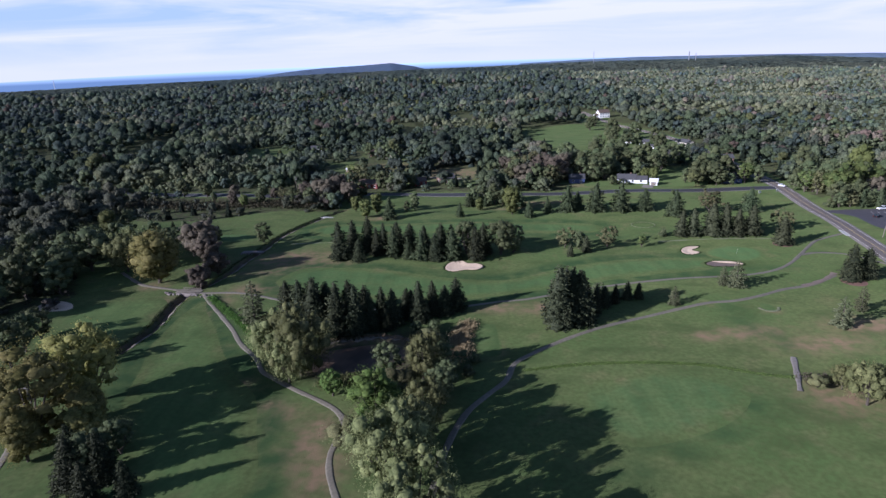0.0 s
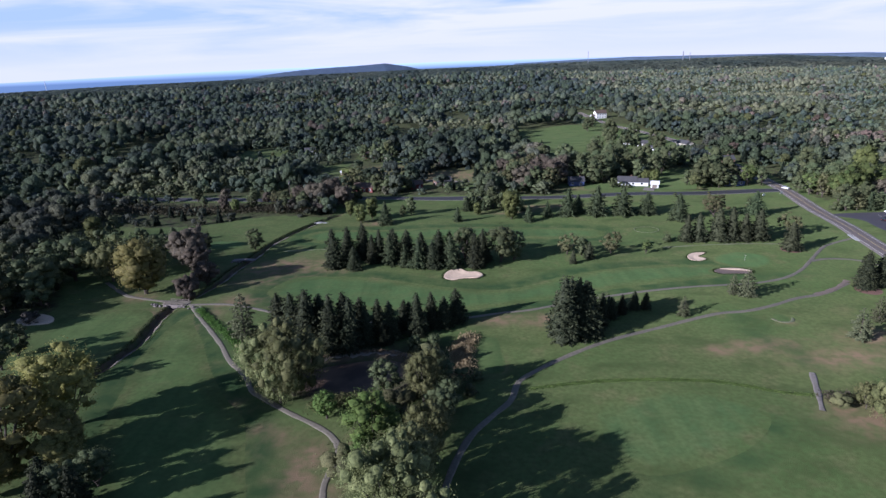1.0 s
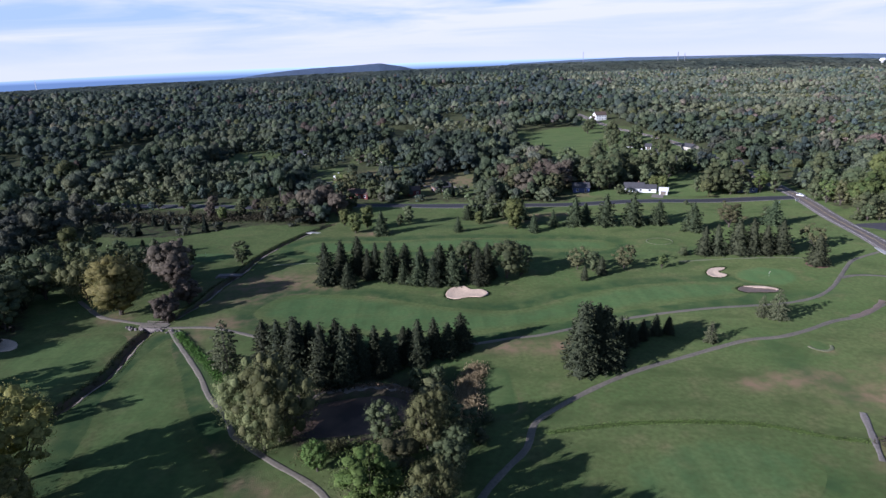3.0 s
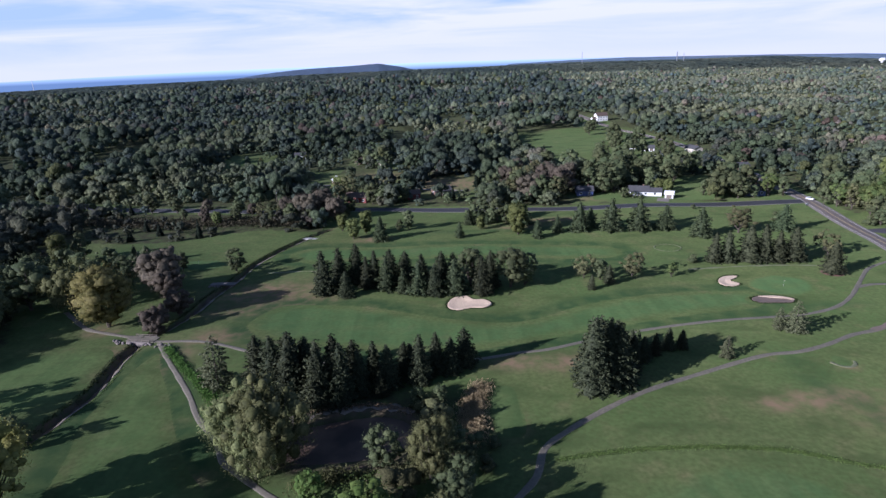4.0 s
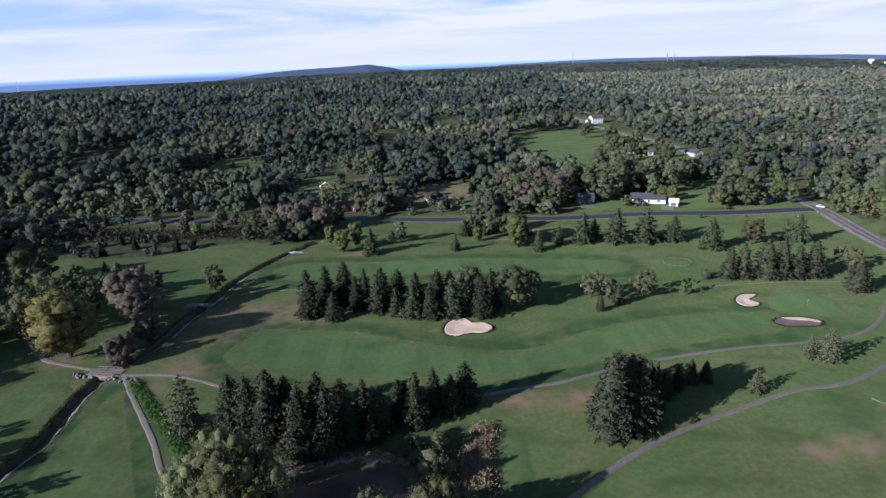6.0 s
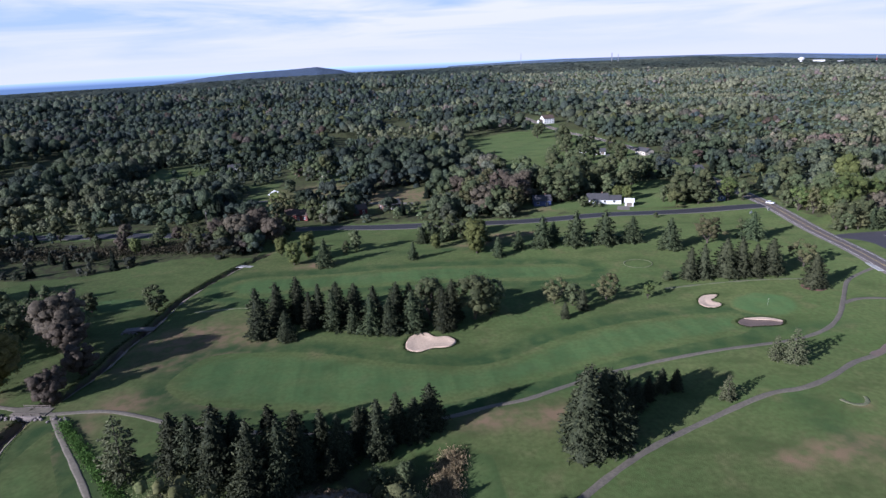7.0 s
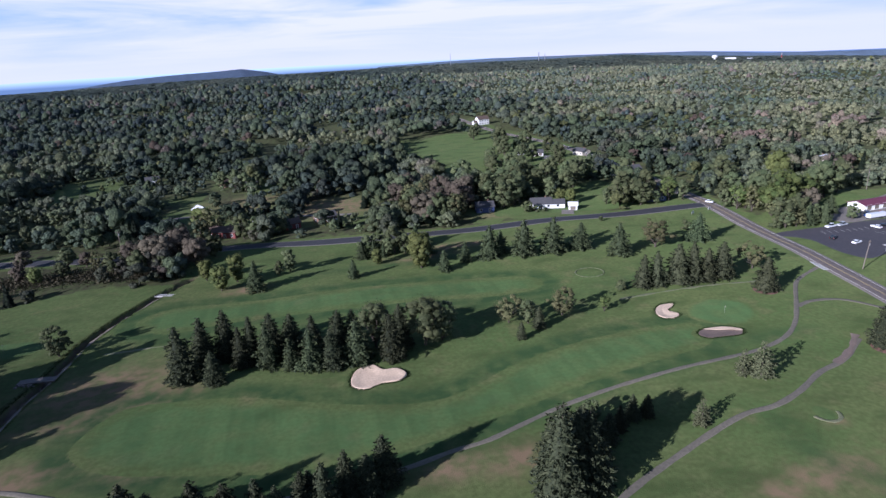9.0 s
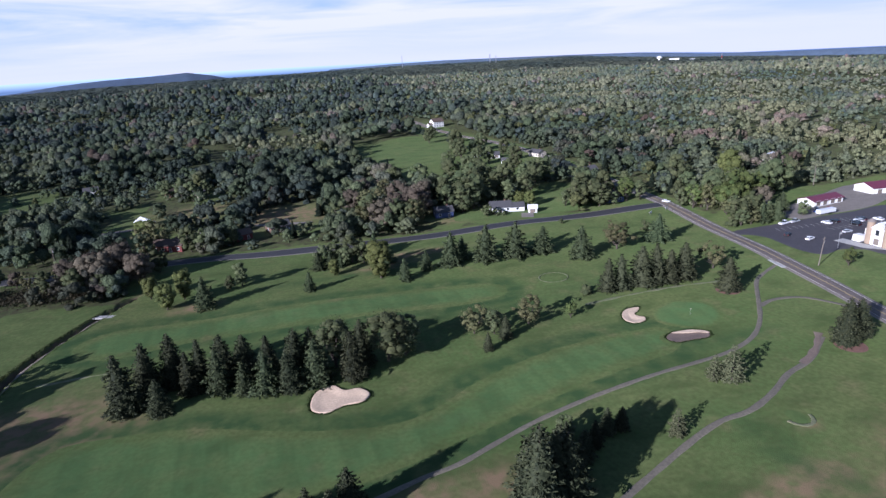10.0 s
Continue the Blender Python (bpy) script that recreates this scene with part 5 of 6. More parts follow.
    vs, fs, ts, ns, k = [], [], [], [], 0
    for i, (pv, pf, pn) in enumerate(patterns):
        sel = np.nonzero(kind == i)[0]
        m = len(sel)
        if not m:
            continue
        c, s = np.cos(az[keep][sel] * 977), np.sin(az[keep][sel] * 977)
        q = np.empty((m, len(pv), 3))
        q[..., 0] = (pv[:, 0] * c[:, None] - pv[:, 1] * s[:, None]) * size[sel][:, None] + x[sel][:, None]
        q[..., 1] = (pv[:, 0] * s[:, None] + pv[:, 1] * c[:, None]) * size[sel][:, None] + y[sel][:, None]
        q[..., 2] = (pv[:, 2] * 1.08 + 0.95) * size[sel][:, None] * rng.uniform(0.65, 1.15, (m, 1)) + z[sel][:, None]
        vs.append(q.reshape(-1, 3))
        t = np.empty((m, len(pv), 3))
        t[..., 0], t[..., 1], t[..., 2] = pn[:, 0] * c[:, None] - pn[:, 1] * s[:, None], pn[:, 0] * s[:, None] + pn[:, 1] * c[:, None], pn[:, 2]
        ns.append(t.reshape(-1, 3))
        fs.append((pf[None] + (np.arange(m) * len(pv))[:, None, None] + k).reshape(-1, 3))
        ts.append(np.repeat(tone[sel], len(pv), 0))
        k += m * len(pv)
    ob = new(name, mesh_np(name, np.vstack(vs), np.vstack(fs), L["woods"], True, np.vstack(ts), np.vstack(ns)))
    tagged(ob, label, "woodland", kind="stuff")
    return ob


def canopy(name, r0, r1, label):
    """The far woods: a ragged canopy of tree tops, each corner a crown of its own height and hue."""
    rng = np.random.default_rng(77)
    az = np.radians(np.arange(-44, 62, 0.22))
    el = np.linspace(1 / r0, 1 / r1, 110)
    r = 1 / el
    A, R = np.meshgrid(az, r)
    A = A + radians(0.07) * rng.normal(size=A.shape)
    R = R * (1 + 0.0025 * rng.normal(size=R.shape))
    x, y = R * np.sin(A), R * np.cos(A)
    z = ground_z(x, y) + rng.uniform(8, 15.5, x.shape) * (0.25 + 0.75 * woods_share(x, y))
    z[0] -= 16
    patch = np.array([noise.noise(Vector((p * 0.0035, q * 0.0016, 3))) for p, q in zip(x.ravel(), y.ravel())])
    east = ease(60, 420, x - 0.12 * y).ravel()
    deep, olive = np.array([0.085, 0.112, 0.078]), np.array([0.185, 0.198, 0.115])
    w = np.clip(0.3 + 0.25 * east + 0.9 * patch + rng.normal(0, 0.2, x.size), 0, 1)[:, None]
    # the extra blue is distance haze painted into the crown tones
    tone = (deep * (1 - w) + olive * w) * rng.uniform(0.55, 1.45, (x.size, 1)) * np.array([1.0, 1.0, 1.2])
    ni_, nj_ = x.shape
    k = np.arange(x.size).reshape(ni_, nj_)
    f = np.vstack([np.c_[k[:-1, :-1].ravel(), k[:-1, 1:].ravel(), k[1:, 1:].ravel()], np.c_[k[:-1, :-1].ravel(), k[1:, 1:].ravel(), k[1:, :-1].ravel()]])
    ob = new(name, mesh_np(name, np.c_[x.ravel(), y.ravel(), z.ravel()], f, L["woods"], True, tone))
    tagged(ob, label, "woodland", kind="stuff")


ROUND = [(s, t) for s, t in ((1, 1.1), (2, 1.35), (3, 1.0), (4, 1.6), (5, 1.2), (6, 1.0), (7, 1.3), (8, 1.45), (10, 1.05), (17, 1.25))]
wood("near_woods", 200, 640, 58, [crown_pattern(s, 10, 170, 0.105, t, -0.7) for s, t in ROUND] + [fir_pattern(9, 13, 1.7)], 5.2, "dense mixed woodland, green turning olive and russet", 1)
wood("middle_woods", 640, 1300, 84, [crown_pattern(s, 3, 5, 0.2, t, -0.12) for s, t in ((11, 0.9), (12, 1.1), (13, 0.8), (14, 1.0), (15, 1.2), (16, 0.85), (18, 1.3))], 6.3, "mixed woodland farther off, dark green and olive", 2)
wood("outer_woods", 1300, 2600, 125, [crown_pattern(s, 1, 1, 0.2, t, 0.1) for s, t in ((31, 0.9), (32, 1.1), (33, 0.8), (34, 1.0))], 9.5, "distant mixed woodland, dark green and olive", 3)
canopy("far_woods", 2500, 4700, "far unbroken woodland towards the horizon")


# ---- hedge, ditch plants, reeds, stones ----
def strip_of_leaves(name, line, width, height, leaf, count, size, label, category, seed, upright=0.0):
    """A low unbroken band of leaves or stalks along a line."""
    rng = np.random.default_rng(seed)
    i = rng.uniform(0, len(line) - 1.001, count)
    k = i.astype(int)
    p = line[k] + (line[k + 1] - line[k]) * (i - k)[:, None] + rng.normal(0, width * 0.3, (count, 2))
    lump = np.array([0.6 + 0.8 * abs(noise.noise(Vector((q[0] * 0.6, q[1] * 0.6, seed)))) for q in p])
    z = ground_z(p[:, 0], p[:, 1]) + height * lump * rng.uniform(0, 1, count) ** 0.7
    up = unit(np.c_[rng.normal(0, 0.35, (count, 2)), np.ones(count)])
    v, f, nrm = cards(rng, np.c_[p, z], size, -upright, None, 1.2 + upright * 2, up)
    return tagged(new(name, mesh_np(name, v, f, leaf, normals=nrm)), label, category, kind="stuff")


strip_of_leaves("hedge_bank", HEDGE, 1.4, 0.16, L["bank"], 5200, 0.24, "low weedy green bank along the grass", "weeds", 1)
strip_of_leaves("ditch_weeds", DITCH, 2.2, 0.8, L["weed"], 5200, 0.4, "tall green weeds in the ditch beside the path", "weeds", 2)
REED_LINE = spline([(8, 133.5), (8.5, 141), (9.5, 148), (12, 154)], 1.0)
strip_of_leaves("reed_bed", REED_LINE, 4.5, 1.3, L["reed"], 9000, 0.26, "dry tan reeds standing by the pond", "reeds", 3, 0.8)
strip_of_leaves("pond_scrub", spline([(-26, 121.5), (-18, 123.5), (-9, 121), (-2, 126)], 1.0), 3.5, 2.2, L["willow"], 2600, 0.45, "pale scrub along the pond's edge", "scrub", 4, 0.3)
strip_of_leaves("mud_bank", spline([(-30, 145), (-22, 147.5), (-12, 148), (-5, 145)], 1.0), 1.6, 0.5, L["reed"], 900, 0.4, "trampled dry grass on the pond bank", "grass", 5, 0.2)
strip_of_leaves("bank_scrub", spline([(88, 117), (93, 116), (99, 113), (106, 110)], 1.0), 3.0, 2.0, L["russet"], 1800, 0.45, "brownish scrub at the grass bank", "scrub", 6, 0.2)
for k, off in enumerate((-2.7, 2.7)):
    strip_of_leaves("creek_weeds", CREEK[:-1] + np.array([off, 0.3]), 0.6, 0.15, L["hedge"] if k else L["green"], 2400, 0.22, "rank grass along the creek bank", "grass", 8 + k, 0.3)
strip_of_leaves("roadside_scrub", spline([(-175, 330), (-130, 322), (-90, 318), (-58, 312)], 3), 14.0, 3.2, L["scrub"], 9000, 0.75, "brownish green scrub below the side road", "scrub", 12, 0.1)


for k, ring in enumerate(BUNKERS[:3]):
    strip_of_leaves("bunker_fringe", np.vstack([ring, ring[:1]]) + (np.vstack([ring, ring[:1]]) - ring.mean(0)) * 0.05, 0.8, 0.22, L["fringe"], 1500, 0.2, "rank darker grass round the bunker lip", "grass", 20 + k, 0.4)
strip_of_leaves("creek_edge", CREEK[18:-8] - np.array([1.7, 0]), 0.5, 0.5, L["fringe"], 2600, 0.3, "dark overhanging grass on the creek bank", "grass", 25, 0.3)


def stones(name, line, n, size, seed, label):
    """Rounded loose stones of uneven size in a line."""
    rng = random.Random(seed)
    root = new(name)
    tagged(root, label, "stones")
    shapes = []
    for s in range(4):
        bm = bmesh.new()
        bmesh.ops.create_icosphere(bm, subdivisions=1, radius=1.0)
        for v in bm.verts:
            v.co *= 0.75 + 0.5 * noise.noise(v.co * 1.3 + Vector((s * 5, seed, 0)))
        me = bpy.data.meshes.new("stone")
        bm.to_mesh(me)
        bm.free()
        me.materials.append(M["stone"])
        shapes.append(me)
    for _ in range(n):
        i = rng.uniform(0, len(line) - 1.01)
        p = Vector(line[int(i)]).lerp(Vector(line[int(i) + 1]), i % 1)
        x, y = p.x + rng.gauss(0, 0.7), p.y + rng.gauss(0, 0.5)
        k = size * rng.uniform(0.6, 1.4)
        part("stone", rng.choice(shapes), None, root, m=pose(x, y, float(ground_z(x, y)) + k * 0.3, 0, 0, rng.uniform(0, 360)) @ Matrix.Diagonal((k, k * 0.8, k * 0.6, 1)))


stones("stone_riprap", [(-93, 189), (-88, 187.6), (-84, 186.2), (-80, 185)], 46, 0.55, 1, "grey riprap stones below the creek crossing")
stones("stone_riprap", [(-78, 183.5), (-74, 183.5), (-73, 181)], 18, 0.5, 2, "grey stones beside the path junction")
stones("stone_riprap", [(-90, 136), (-87, 138)], 30, 0.6, 3, "pale stones in the creek bed")
stones("stone_riprap", [(-79, 231), (-73, 230)], 22, 0.5, 4, "pale stones around the creek culvert")


def footbridge(x, y, turn, length, width, mat, label, rail=True):
    root = new("footbridge")
    root.matrix_basis = pose(x, y, 0.1, 0, 0, turn)
    tagged(root, label, "bridge")
    n = int(length / 0.3)
    for k in range(n):
        u = (k + 0.5) / n - 0.5
        part("plank", box(bmesh.new(), u * length, 0, 0.25 - 0.5 * (2 * u) ** 2 * 0.4, length / n * 0.9, width, 0.09, 0.012), mat, root)
    for s in (-1, 1):
        part("beam", box(bmesh.new(), 0, s * width * 0.42, 0.0, length, 0.2, 0.3, 0.02), mat, root)
        if rail:
            part("rail", box(bmesh.new(), 0, s * width * 0.47, 1.05, length * 0.96, 0.09, 0.09, 0.01), mat, root)
            for u in np.linspace(-0.46, 0.46, 5):
                part("post", box(bmesh.new(), u * length, s * width * 0.47, 0.6, 0.1, 0.1, 0.95, 0.01), mat, root)
    return root


footbridge(-53.5, 286.2, -18, 8.5, 2.0, M["line"], "pale wooden footbridge over the creek", False)
footbridge(-74.5, 232.2, -6, 9.5, 2.6, M["stone"], "pale concrete cart bridge over the creek", False)
# crossing by the path junction: deck, headwalls and rails
root = new("cart_bridge")
tagged(root, "low asphalt cart bridge with stone headwalls and rails", "bridge")
root.matrix_basis = pose(-84, 189, 0, 0, 0, -12)
part("deck", box(bmesh.new(), 0, 0, 0.1, 9, 3.3, 0.3, 0.03), M["cart"], root)
for s in (-1, 1):
    part("headwall", box(bmesh.new(), 0, s * 1.9, -0.55, 7, 0.5, 1.5, 0.05), M["stone"], root)
    part("rail", box(bmesh.new(), 0, s * 1.75, 0.75, 7, 0.12, 0.16, 0.02), M["wood"], root)
    for u in (-3.3, -1.1, 1.1, 3.3):
        part("post", box(bmesh.new(), u, s * 1.75, 0.5, 0.16, 0.16, 0.6, 0.02), M["wood"], root)


# ---- buildings ----
def gable_roof(L_, W, H, rise, over, thick=0.18):
    """Two pitched slabs meeting at a ridge along x."""
    out = []
    for s in (-1, 1):
        bm = bmesh.new()
        run = W / 2 + over
        drop = over * rise / (W / 2)
        lo, hi = Vector((0, s * run, H - drop)), Vector((0, 0, H + rise))
        vs = []
        for x in (-L_ / 2 - over, L_ / 2 + over):
            for p in (lo, hi):
                for up in (0, thick):
                    vs.append(bm.verts.new((x, p.y, p.z + up)))
        a = vs
        for q in ((0, 1, 3, 2), (4, 6, 7, 5), (0, 4, 5, 1), (2, 3, 7, 6), (1, 5, 7, 3), (0, 2, 6, 4)):
            bm.faces.new([a[i] for i in q])
        bmesh.ops.recalc_face_normals(bm, faces=bm.faces)
        out.append(bm)
    return out


def gabled_body(L_, W, H, rise):
    bm = bmesh.new()
    prof = [(-W / 2, -0.4), (W / 2, -0.4), (W / 2, H), (0, H + rise), (-W / 2, H)]
    a = [bm.verts.new((-L_ / 2, y, z)) for y, z in prof]
    b = [bm.verts.new((L_ / 2, y, z)) for y, z in prof]
    bm.faces.new(a)
    bm.faces.new(b[::-1])
    for i in range(5):
        bm.faces.new((a[i], a[(i + 1) % 5], b[(i + 1) % 5], b[i]))
    bmesh.ops.recalc_face_normals(bm, faces=bm.faces)
    return bm


def opening(root, kind, x, y, z, w, h, face, frame_mat, panes=True):
    """A framed window or door set on a wall that faces +-y ('y', sign) or +-x."""
    ax, s = face
    turn = {("y", -1): 0, ("y", 1): 180, ("x", 1): 90, ("x", -1): -90}[face]
    m = pose(x, y, z, 0, 0, turn)
    bm = bmesh.new()
    for cx, cz, sx, sz in ((0, h / 2, w + 0.24, 0.12), (0, -h / 2, w + 0.24, 0.12), (-w / 2, 0, 0.12, h), (w / 2, 0, 0.12, h)):
        box(bm, cx, -0.04, cz, sx, 0.14, sz, 0.015)
    win = part(kind, bm, frame_mat, root, m=m)
    part("pane" if panes else "panel", box(bmesh.new(), 0, 0.0, 0, w - 0.1, 0.05, h - 0.1), M["glass"] if panes else M["wood"], win)


def house(x, y, turn, L_, W, H, rise, wall, roof, label, chimney=True, wings=(), garage=False, name="house", category="house", bare=False, trim="white"):
    root = new(name)
    z = float(ground_z(x, y))
    root.matrix_basis = pose(x, y, z + 0.05, 0, 0, turn)
    tagged(root, label, category)
    part("wall", gabled_body(L_, W, H, rise), M[wall], root)
    for bm in gable_roof(L_, W, H, rise, 0.45):
        part("roof", bm, M[roof], root)
    n = max(2, int(L_ / 3.2))
    floors = (1.5,) if H < 4.5 else (1.5, 4.3)
    if not bare:
        for side in (-1, 1):
            for fz in floors:
                for k in range(n):
                    u = (k + 0.5) / n - 0.5
                    if side < 0 and k == n // 2 and fz == 1.5:
                        opening(root, "door", u * L_, side * (W / 2 + 0.01), 1.0, 1.0, 2.0, ("y", side), M[trim], False)
                    else:
                        opening(root, "window", u * L_, side * (W / 2 + 0.01), fz, 1.2, 1.2, ("y", side), M[trim])
            for fz in floors:
                opening(root, "window", side * (L_ / 2 + 0.01), 0, fz, 1.2, 1.2, ("x", side), M[trim])
    if garage:
        for gx in garage:
            opening(root, "door", gx, -(W / 2 + 0.01), 1.35, 2.8, 2.4, ("y", -1), M[trim], False)
    if chimney:
        bm = box(bmesh.new(), L_ * 0.22, 0.5, H + rise * 0.9, 0.7, 0.7, 1.9, 0.03)
        box(bm, L_ * 0.22, 0.5, H + rise * 0.9 + 1.0, 0.85, 0.85, 0.14, 0.02)
        part("chimney", bm, M["brown"], root)
    for wx, wy, wl_, ww, wh, wr, wt in wings:
        sub = part("wing", gabled_body(wl_, ww, wh, wr), M[wall], root, m=pose(wx, wy, 0, 0, 0, wt))
        for bm in gable_roof(wl_, ww, wh, wr, 0.35):
            part("roof", bm, M[roof], sub)
        opening(sub, "window", 0, -(ww / 2 + 0.01), 1.5, 1.3, 1.2, ("y", -1), M[trim])
    return root


def slab(name, x, y, turn, sx, sy, mat, label, category, h=0.14):
    ob = part(name, box(bmesh.new(), 0, 0, h / 2, sx, sy, h, 0.02), mat, None)
    ob.matrix_basis = pose(x, y, float(ground_z(x, y)) + 0.02, 0, 0, turn)
    return tagged(ob, label, category, kind="structure")


house(118.5, 347, -18, 10.5, 8, 2.6, 2.3, "white", "roof_grey", "white ranch house with grey shingle roof", True, [(8.3, -0.8, 7, 6.5, 2.4, 1.7, 0)])
house(131, 335.5, -25, 4.2, 4.2, 2.4, 1.3, "white", "roof_pale", "small white garden shed beside the drive", False, name="garden_shed", category="shed", bare=True, garage=(0.0,))
house(89, 351, -8, 9, 7.5, 3.0, 2.0, "blue", "roof_grey", "blue-sided house half hidden by trees")
house(204, 711, 10, 13, 9, 6, 3.2, "white", "roof_brown", "white two-storey farmhouse with brown roof", True, [(-8, 0, 6, 6, 3, 1.8, 0)])
house(180, 496, -20, 8, 6, 2.6, 2.0, "white", "roof_grey", "white gabled garage among trees", False, garage=(-1.9, 1.9), bare=True, name="garage", category="garage")
house(177, 468, -40, 5.5, 4.5, 2.3, 1.7, "white", "roof_grey", "small white outbuilding by the drive", False, name="outbuilding", category="shed", bare=True, garage=(0.0,))
house(171, 509, 0, 4.5, 3.5, 2.2, 1.0, "white", "roof_grey", "little white shed in the meadow", False, name="garden_shed", category="shed", bare=True)
house(178, 425, -60, 11, 8, 3.0, 2.2, "cream", "roof_dark", "cream house with dark roof in trees")
house(210, 482, -75, 11, 8, 3.0, 2.0, "cream", "roof_grey", "cream house beside the country road")
house(174, 333, -6, 12, 8, 3.0, 2.2, "blue", "roof_dark", "dark blue house shaded by trees")
house(203, 402, -4, 12, 8, 3.0, 2.0, "brown", "roof_grey", "brown house with grey roof by the road")
house(-56.5, 413, -62, 10, 7, 2.6, 2.0, "brown", "roof_pale", "farm building with a pale metal roof", False, name="farm_shed", category="barn")
house(-39, 361, -22, 14, 8, 3.0, 2.0, "redwood", "roof_brown", "low red-brick house below the trees", True)
house(-8, 361, 20, 8, 6, 2.8, 1.8, "redwood", "roof_brown", "small red shed under trees", False, name="outbuilding", category="shed")
house(9, 366, 20, 10, 7, 2.8, 1.9, "brown", "roof_grey", "brown house with a shaded porch")
house(-49, 493, 30, 10, 8, 3.4, 2.6, "brown", "roof_brown", "brown house deep in the trees")
house(-33, 477, -30, 9, 7, 2.8, 1.8, "cream", "roof_grey", "cream house glimpsed among the trees")
house(-106, 533, 10, 9, 7, 3, 2, "white", "roof_grey", "white house far in the woods")
house(224, 289, -20, 10, 8, 3.2, 2.6, "blue", "roof_dark", "blue-grey house with white window frames")
house(320, 372, 20, 11, 8, 2.8, 2.0, "cream", "roof_pale", "house with pale roof in the woods")
house(396, 1655, 5, 24, 14, 7, 4, "white", "roof_grey", "large pale farm buildings far away", False, name="farm_shed", category="barn")
house(254, 279.5, 3, 19, 8.5, 2.4, 1.35, "white", "roof_red", "long white barn with a maroon metal roof", False, name="barn", category="barn", garage=(-7.0, -2.5, 2.5, 7.0), bare=True)
house(299, 282, -8, 24, 11, 3.2, 2.0, "white", "roof_red", "white pole barn with a maroon roof", False, name="barn", category="barn", garage=(-8.0, 0.0, 8.0), bare=True)
slab("driveway", 126, 331, -25, 6, 8, M["gravel"], "pale concrete drive before the house", "driveway")
slab("driveway", 10, 379, -18, 34, 3, M["gravel"], "pale gravel drive across the clearing", "driveway")
slab("driveway", -72, 408, 5, 20, 3.5, M["gravel"], "pale gravel drive to the farm shed", "driveway")
slab("driveway", 197, 400, 0, 14, 4, M["gravel"], "pale gravel drive by the road", "driveway")
slab("path_apron", 170.4, 226.4, 76, 8.3, 1.7, M["line"], "pale concrete apron where the path meets the road", "apron")


# restaurant with brick silos
root = new("restaurant")
tagged(root, "roadside restaurant with two buff brick silo towers", "restaurant")
root.matrix_basis = pose(217.6, 225.6, 0.15, 0, 0, 0)
part("hall", gabled_body(22, 14, 4.2, 2.6), M["white"], root, m=pose(13.5, 0, 0))
for bm in gable_roof(22, 14, 4.2, 2.6, 0.5):
    part("roof", bm, M["roof_brown"], root, m=pose(13.5, 0, 0))
for s in (-1, 1):
    bm = bmesh.new()
    tube(bm, (0, 0, -0.3), (0, 0, 8.2), 1.35, 1.3, 24)
    tower = part("tower", bm, M["brick"], root, "buff brick silo tower", pose(0, s * 3.3, 0))
    bm = bmesh.new()
    tube(bm, (0, 0, 8.2), (0, 0, 8.5), 1.5, 1.5, 24)
    tube(bm, (0, 0, 8.5), (0, 0, 9.4), 1.46, 0.2, 24)
    part("cap", bm, M["stone"], tower)
gable = part("gable", gabled_body(4, 4.4, 6.2, 2.2), M["white"], root, m=pose(1.2, 0, 0))
for bm in gable_roof(4, 4.4, 6.2, 2.2, 0.3):
    part("gable_roof", bm, M["roof_pale"], gable)
opening(gable, "window", -2.02, 0, 4.6, 1.3, 2.0, ("x", -1), M["wood"])
opening(gable, "door", -2.02, 0, 1.15, 1.8, 2.3, ("x", -1), M["wood"], False)
part("porch", box(bmesh.new(), -1.0, 6.4, 1.25, 3.4, 3.0, 2.4, 0.04, 0.9), M["white"], root)
slab("patio", 213.5, 226, 4, 5, 22, M["line"], "pale concrete patio before the restaurant", "patio")


# ---- cars ----
def car(x, y, turn, paint, label, long=4.0, tall=1.36, cab=(-0.12, 0.52), name="car"):
    root = new(name)
    root.matrix_basis = pose(x, y, float(ground_z(x, y)) + 0.13, 0, 0, turn)
    tagged(root, label, "car" if name == "car" else "truck", "parked vehicles")
    w = 1.85
    bm = box(bmesh.new(), 0, 0, 0.62, long, w, 0.62, 0.16)
    body = part("body", bm, M[paint], root)
    for s in (-1, 1):
        part("headlight", box(bmesh.new(), long / 2 - 0.05, s * 0.65, 0.68, 0.12, 0.36, 0.16, 0.02), M["line"], body)
        part("tail_light", box(bmesh.new(), -long / 2 + 0.05, s * 0.68, 0.72, 0.12, 0.3, 0.18, 0.02), M["paint_red"], body)
    c0, share = cab
    cl = long * share
    part("window", box(bmesh.new(), c0 * long, 0, 0.93 + (tall - 0.95) / 2, cl, w * 0.86, tall - 0.95, 0.05, 0.78), M["glass"], root)
    part("roof", box(bmesh.new(), c0 * long, 0, tall - 0.0, cl * 0.76, w * 0.7, 0.09, 0.03, 0.9), M[paint], root)
    for sx in (-1, 1):
        for sy in (-1, 1):
            bm = bmesh.new()
            tube(bm, (sx * long * 0.31, sy * (w / 2 - 0.2), 0.33), (sx * long * 0.31, sy * (w / 2 + 0.02), 0.33), 0.33, 0.33, 14)
            wheel = part("tyre", bm, M["tyre"], root)
            bm = bmesh.new()
            tube(bm, (sx * long * 0.31, sy * (w / 2 + 0.0), 0.33), (sx * long * 0.31, sy * (w / 2 + 0.035), 0.33), 0.2, 0.19, 12)
            part("rim", bm, M["steel"], wheel)
    return root


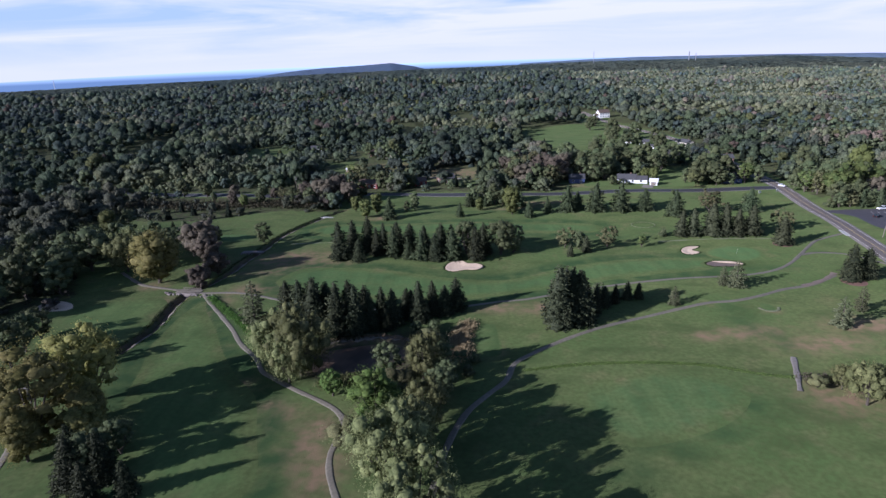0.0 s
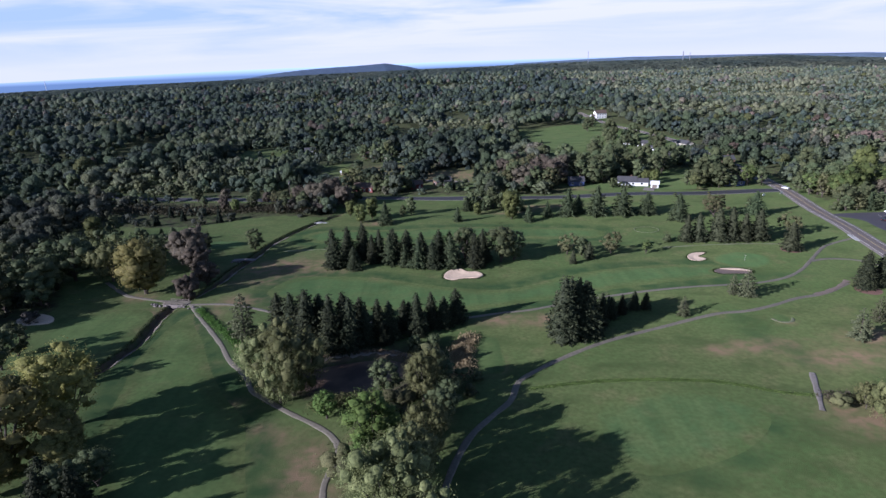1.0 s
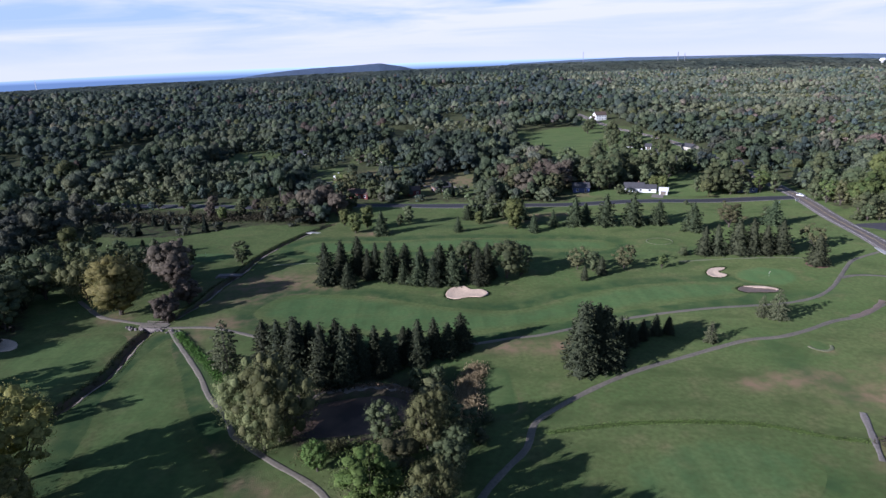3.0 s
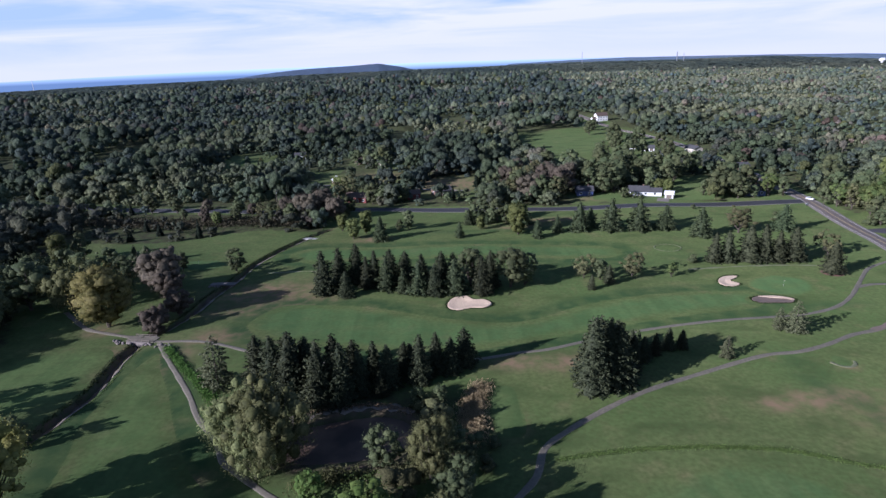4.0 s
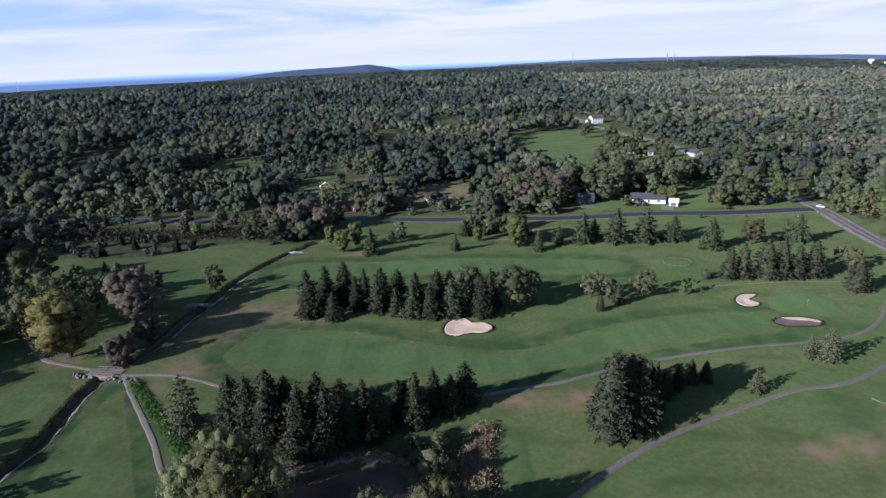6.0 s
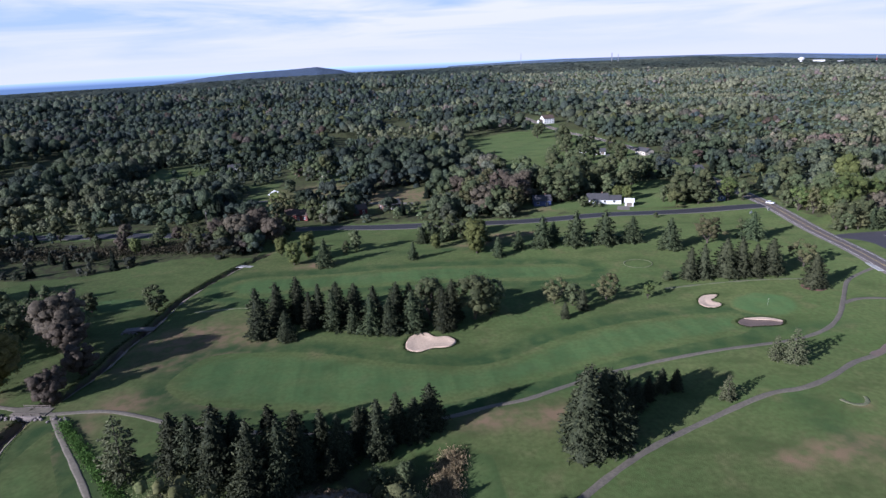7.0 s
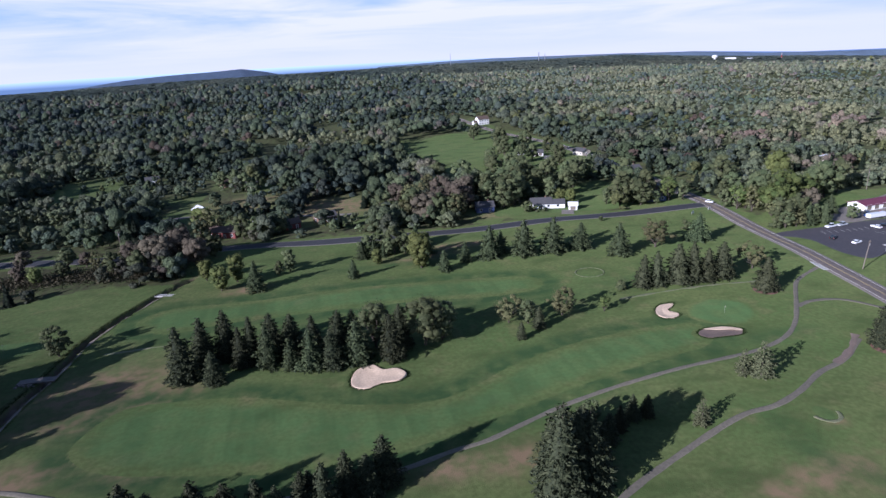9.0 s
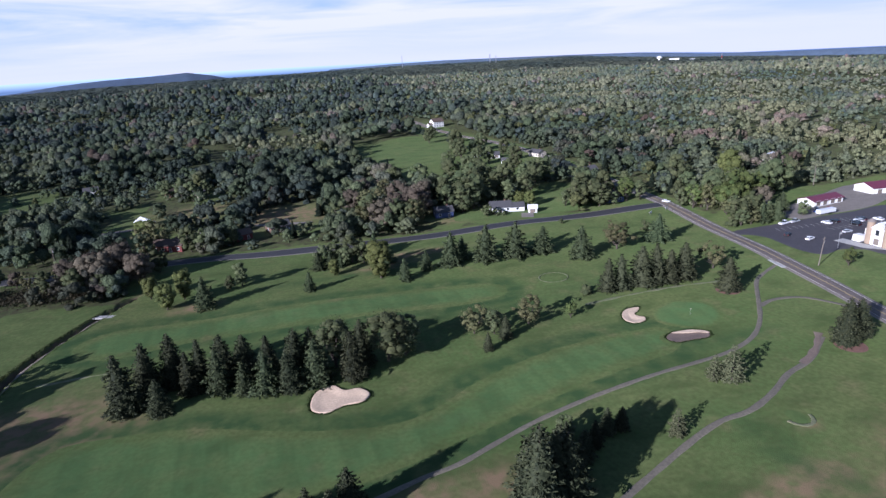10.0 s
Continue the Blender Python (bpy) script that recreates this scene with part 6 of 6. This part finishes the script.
for x, y, a, paint, text in ((200.4, 249.2, 30, "paint_black", "black car parked on the asphalt"), (203.3, 241.5, 12, "paint_white", "white saloon car crossing the car park"), (226.3, 253.2, 100, "paint_white", "white car parked in the front row"),
                             (230.8, 253.4, 100, "paint_black", "black car parked in the front row"), (236.4, 248.4, 100, "paint_black", "black car parked beside another"), (223, 241.6, 0, "paint_silver", "long silver car parked on the asphalt"),
                             (243, 251, 100, "paint_black", "dark car parked near the restaurant"), (240, 249.6, 100, "paint_silver", "silver car parked near the restaurant"), (248.2, 247.4, 95, "paint_white", "white car parked near the restaurant"),
                             (234, 246.5, 95, "paint_black", "small dark car parked in a row"), (196, 316.5, -62, "paint_white", "white car waiting at the road junction"), (13, 363, 30, "paint_silver", "silver car beside the shaded porch")):
    car(x, y, a, paint, text)
for x, y, a, paint, text in ((211.6, 261.0, 8, "paint_white", "white pickup parked at the lot's edge"), (217.2, 260.8, 8, "paint_silver", "silver pickup parked at the lot's edge"), (239, 268.5, 20, "paint_blue", "blue pickup parked before the barn"), (245, 267.6, 10, "paint_red", "red pickup parked before the barn")):
    car(x, y, a, paint, text, 5.2, 1.75, (0.04, 0.36), "pickup_truck")
root = new("box_trailer")
root.matrix_basis = pose(239.2, 264.4, 0.15, 0, 0, 2)
tagged(root, "long white box trailer parked before the barn", "trailer", "parked vehicles")
part("body", box(bmesh.new(), 0, 0, 1.45, 9.6, 2.3, 1.6, 0.06), M["paint_white"], root)
part("drawbar", box(bmesh.new(), -5.4, 0, 0.65, 1.6, 0.25, 0.2, 0.02), M["steel"], root)
for u in (0.5, 1.6):
    for s in (-1, 1):
        bm = bmesh.new()
        tube(bm, (u, s * 0.95, 0.38), (u, s * 1.2, 0.38), 0.38, 0.38, 14)
        part("wheel", bm, M["tyre"], root)
# painted bays
for k in range(14):
    x, y = 204 + k * 2.75, 257.5 - k * 0.3
    ob = part("bay_line", box(bmesh.new(), 0, 0, 0, 0.16, 5.2, 0.012), M["line"], None)
    ob.matrix_basis = pose(x, y, float(ground_z(x, y)) + 0.125, 0, 0, -18)
    tagged(ob, "faded white line of a parking bay", "road marking", "parking bay lines", "structure")
for k in range(11):
    x, y = 222 + k * 2.8, 249 - k * 0.4
    ob = part("bay_line", box(bmesh.new(), 0, 0, 0, 0.16, 5.0, 0.012), M["line"], None)
    ob.matrix_basis = pose(x, y, float(ground_z(x, y)) + 0.125, 0, 0, 8)
    tagged(ob, "faded white line of a parking bay", "road marking", "parking bay lines", "structure")


# ---- poles, flags, masts, tower ----
def utility_pole(x, y, turn, h=10.2, lean=0.0):
    root = new("utility_pole")
    root.matrix_basis = pose(x, y, float(ground_z(x, y)), 0, lean, 0) @ pose(0, 0, 0, 0, 0, turn)
    tagged(root, "weathered wooden utility pole with a crossarm", "utility pole", "utility poles")
    bm = bmesh.new()
    tube(bm, (0, 0, -0.4), (0, 0, h), 0.17, 0.12, 10)
    part("pole", bm, M["wood"], root)
    arm = part("crossarm", box(bmesh.new(), 0, 0, h - 0.7, 2.5, 0.12, 0.14, 0.01), M["wood"], root)
    for u in (-1.1, -0.5, 0.5, 1.1):
        bm = bmesh.new()
        tube(bm, (u, 0, h - 0.63), (u, 0, h - 0.42), 0.06, 0.04, 8)
        part("insulator", bm, M["stone"], arm)
    bm = bmesh.new()
    tube(bm, (0.28, 0, h - 2.2), (0.28, 0, h - 1.3), 0.2, 0.2, 10)
    part("transformer", bm, M["steel"], root)


for x, y, a, h in ((180.8, 218.9, 20, 10.2), (281, 306, 30, 11), (-25, 351, 10, 10), (-84, 356, 10, 9.5), (205, 300, 20, 10)):
    utility_pole(x, y, a, h, 6.0 if y < 240 else 0.0)
root = new("flagpole")
root.matrix_basis = pose(202.8, 229.4, 0.1)
tagged(root, "steel flagpole with a pale flag by the car park", "flagpole")
bm = bmesh.new()
tube(bm, (0, 0, -0.2), (0, 0, 6.2), 0.08, 0.05, 10)
part("pole", bm, M["steel"], root)
part("flag", box(bmesh.new(), 0.55, 0, 5.6, 1.0, 0.03, 0.7), M["line"], root)


def pin(x, y, tone):
    root = new("golf_flagstick")
    root.matrix_basis = pose(x, y, float(ground_z(x, y)) + 0.05)
    tagged(root, "thin golf flagstick with a small flag", "flagstick", "flagsticks")
    bm = bmesh.new()
    tube(bm, (0, 0, -0.1), (0, 0, 2.1), 0.02, 0.015, 8)
    part("pole", bm, M["line"], root)
    part("flag", box(bmesh.new(), 0.17, 0, 1.92, 0.3, 0.02, 0.2), M[tone], root)


pin(116, 206, "flag")
pin(-92, 256, "flag")
for x, y, text in ((176, 302.5, "small white notice board beside the road"), (186.5, 304.5, "small sign post beside the junction")):
    root = new("road_sign")
    root.matrix_basis = pose(x, y, float(ground_z(x, y)), 0, 0, 25)
    tagged(root, text, "sign")
    for u in (-0.7, 0.7):
        part("post", box(bmesh.new(), u, 0, 0.6, 0.1, 0.1, 1.4, 0.01), M["wood"], root)
    part("board", box(bmesh.new(), 0, -0.08, 1.2, 1.9, 0.07, 1.1, 0.01), M["white"], root)

root = new("water_tower")
root.matrix_basis = pose(1855, 2438, -4)
tagged(root, "white water tower on a broad stem, far away", "water tower")
bm = bmesh.new()
tube(bm, (0, 0, -10), (0, 0, 15), 5.0, 4.6, 16)
part("stem", bm, M["white"], root)
bm = bmesh.new()
bmesh.ops.create_uvsphere(bm, u_segments=20, v_segments=12, radius=12, matrix=Matrix.Translation((0, 0, 22)) @ Matrix.Diagonal((1, 1, 0.62, 1)))
part("tank", bm, M["white"], root)
house(1905, 2398, -35, 42, 16, 17, 3, "white", "roof_pale", "long white commercial building far away", False, name="warehouse", category="warehouse", bare=True)
house(1965, 2350, -35, 22, 14, 13, 3, "white", "roof_pale", "white commercial building far away", False, name="warehouse", category="warehouse", bare=True)


def mast(x, y, z0, z1, wide, red, label):
    root = new("radio_mast")
    tagged(root, label, "mast", "far masts")
    root.matrix_basis = pose(x, y, z0)
    h = z1 - z0
    for k in range(6):
        part("section", box(bmesh.new(), 0, 0, h * (k + 0.5) / 6, wide, wide, h / 6, 0.0, 0.92), M["paint_red" if red and k % 2 == 0 else "steel"], root)


mast(2054, 2268, -34, 22, 2.6, True, "red and white radio mast far away")
mast(1012, 3870, 30, 102, 2.2, False, "thin grey radio mast on the horizon")
mast(1543, 3690, 20, 80, 4.0, False, "pale chimney stack on the horizon")
mast(1580, 3680, 20, 70, 3.0, False, "pale chimney stack on the horizon")
mast(-2116, 3390, 5, 58, 2.0, False, "thin grey radio mast on the horizon")
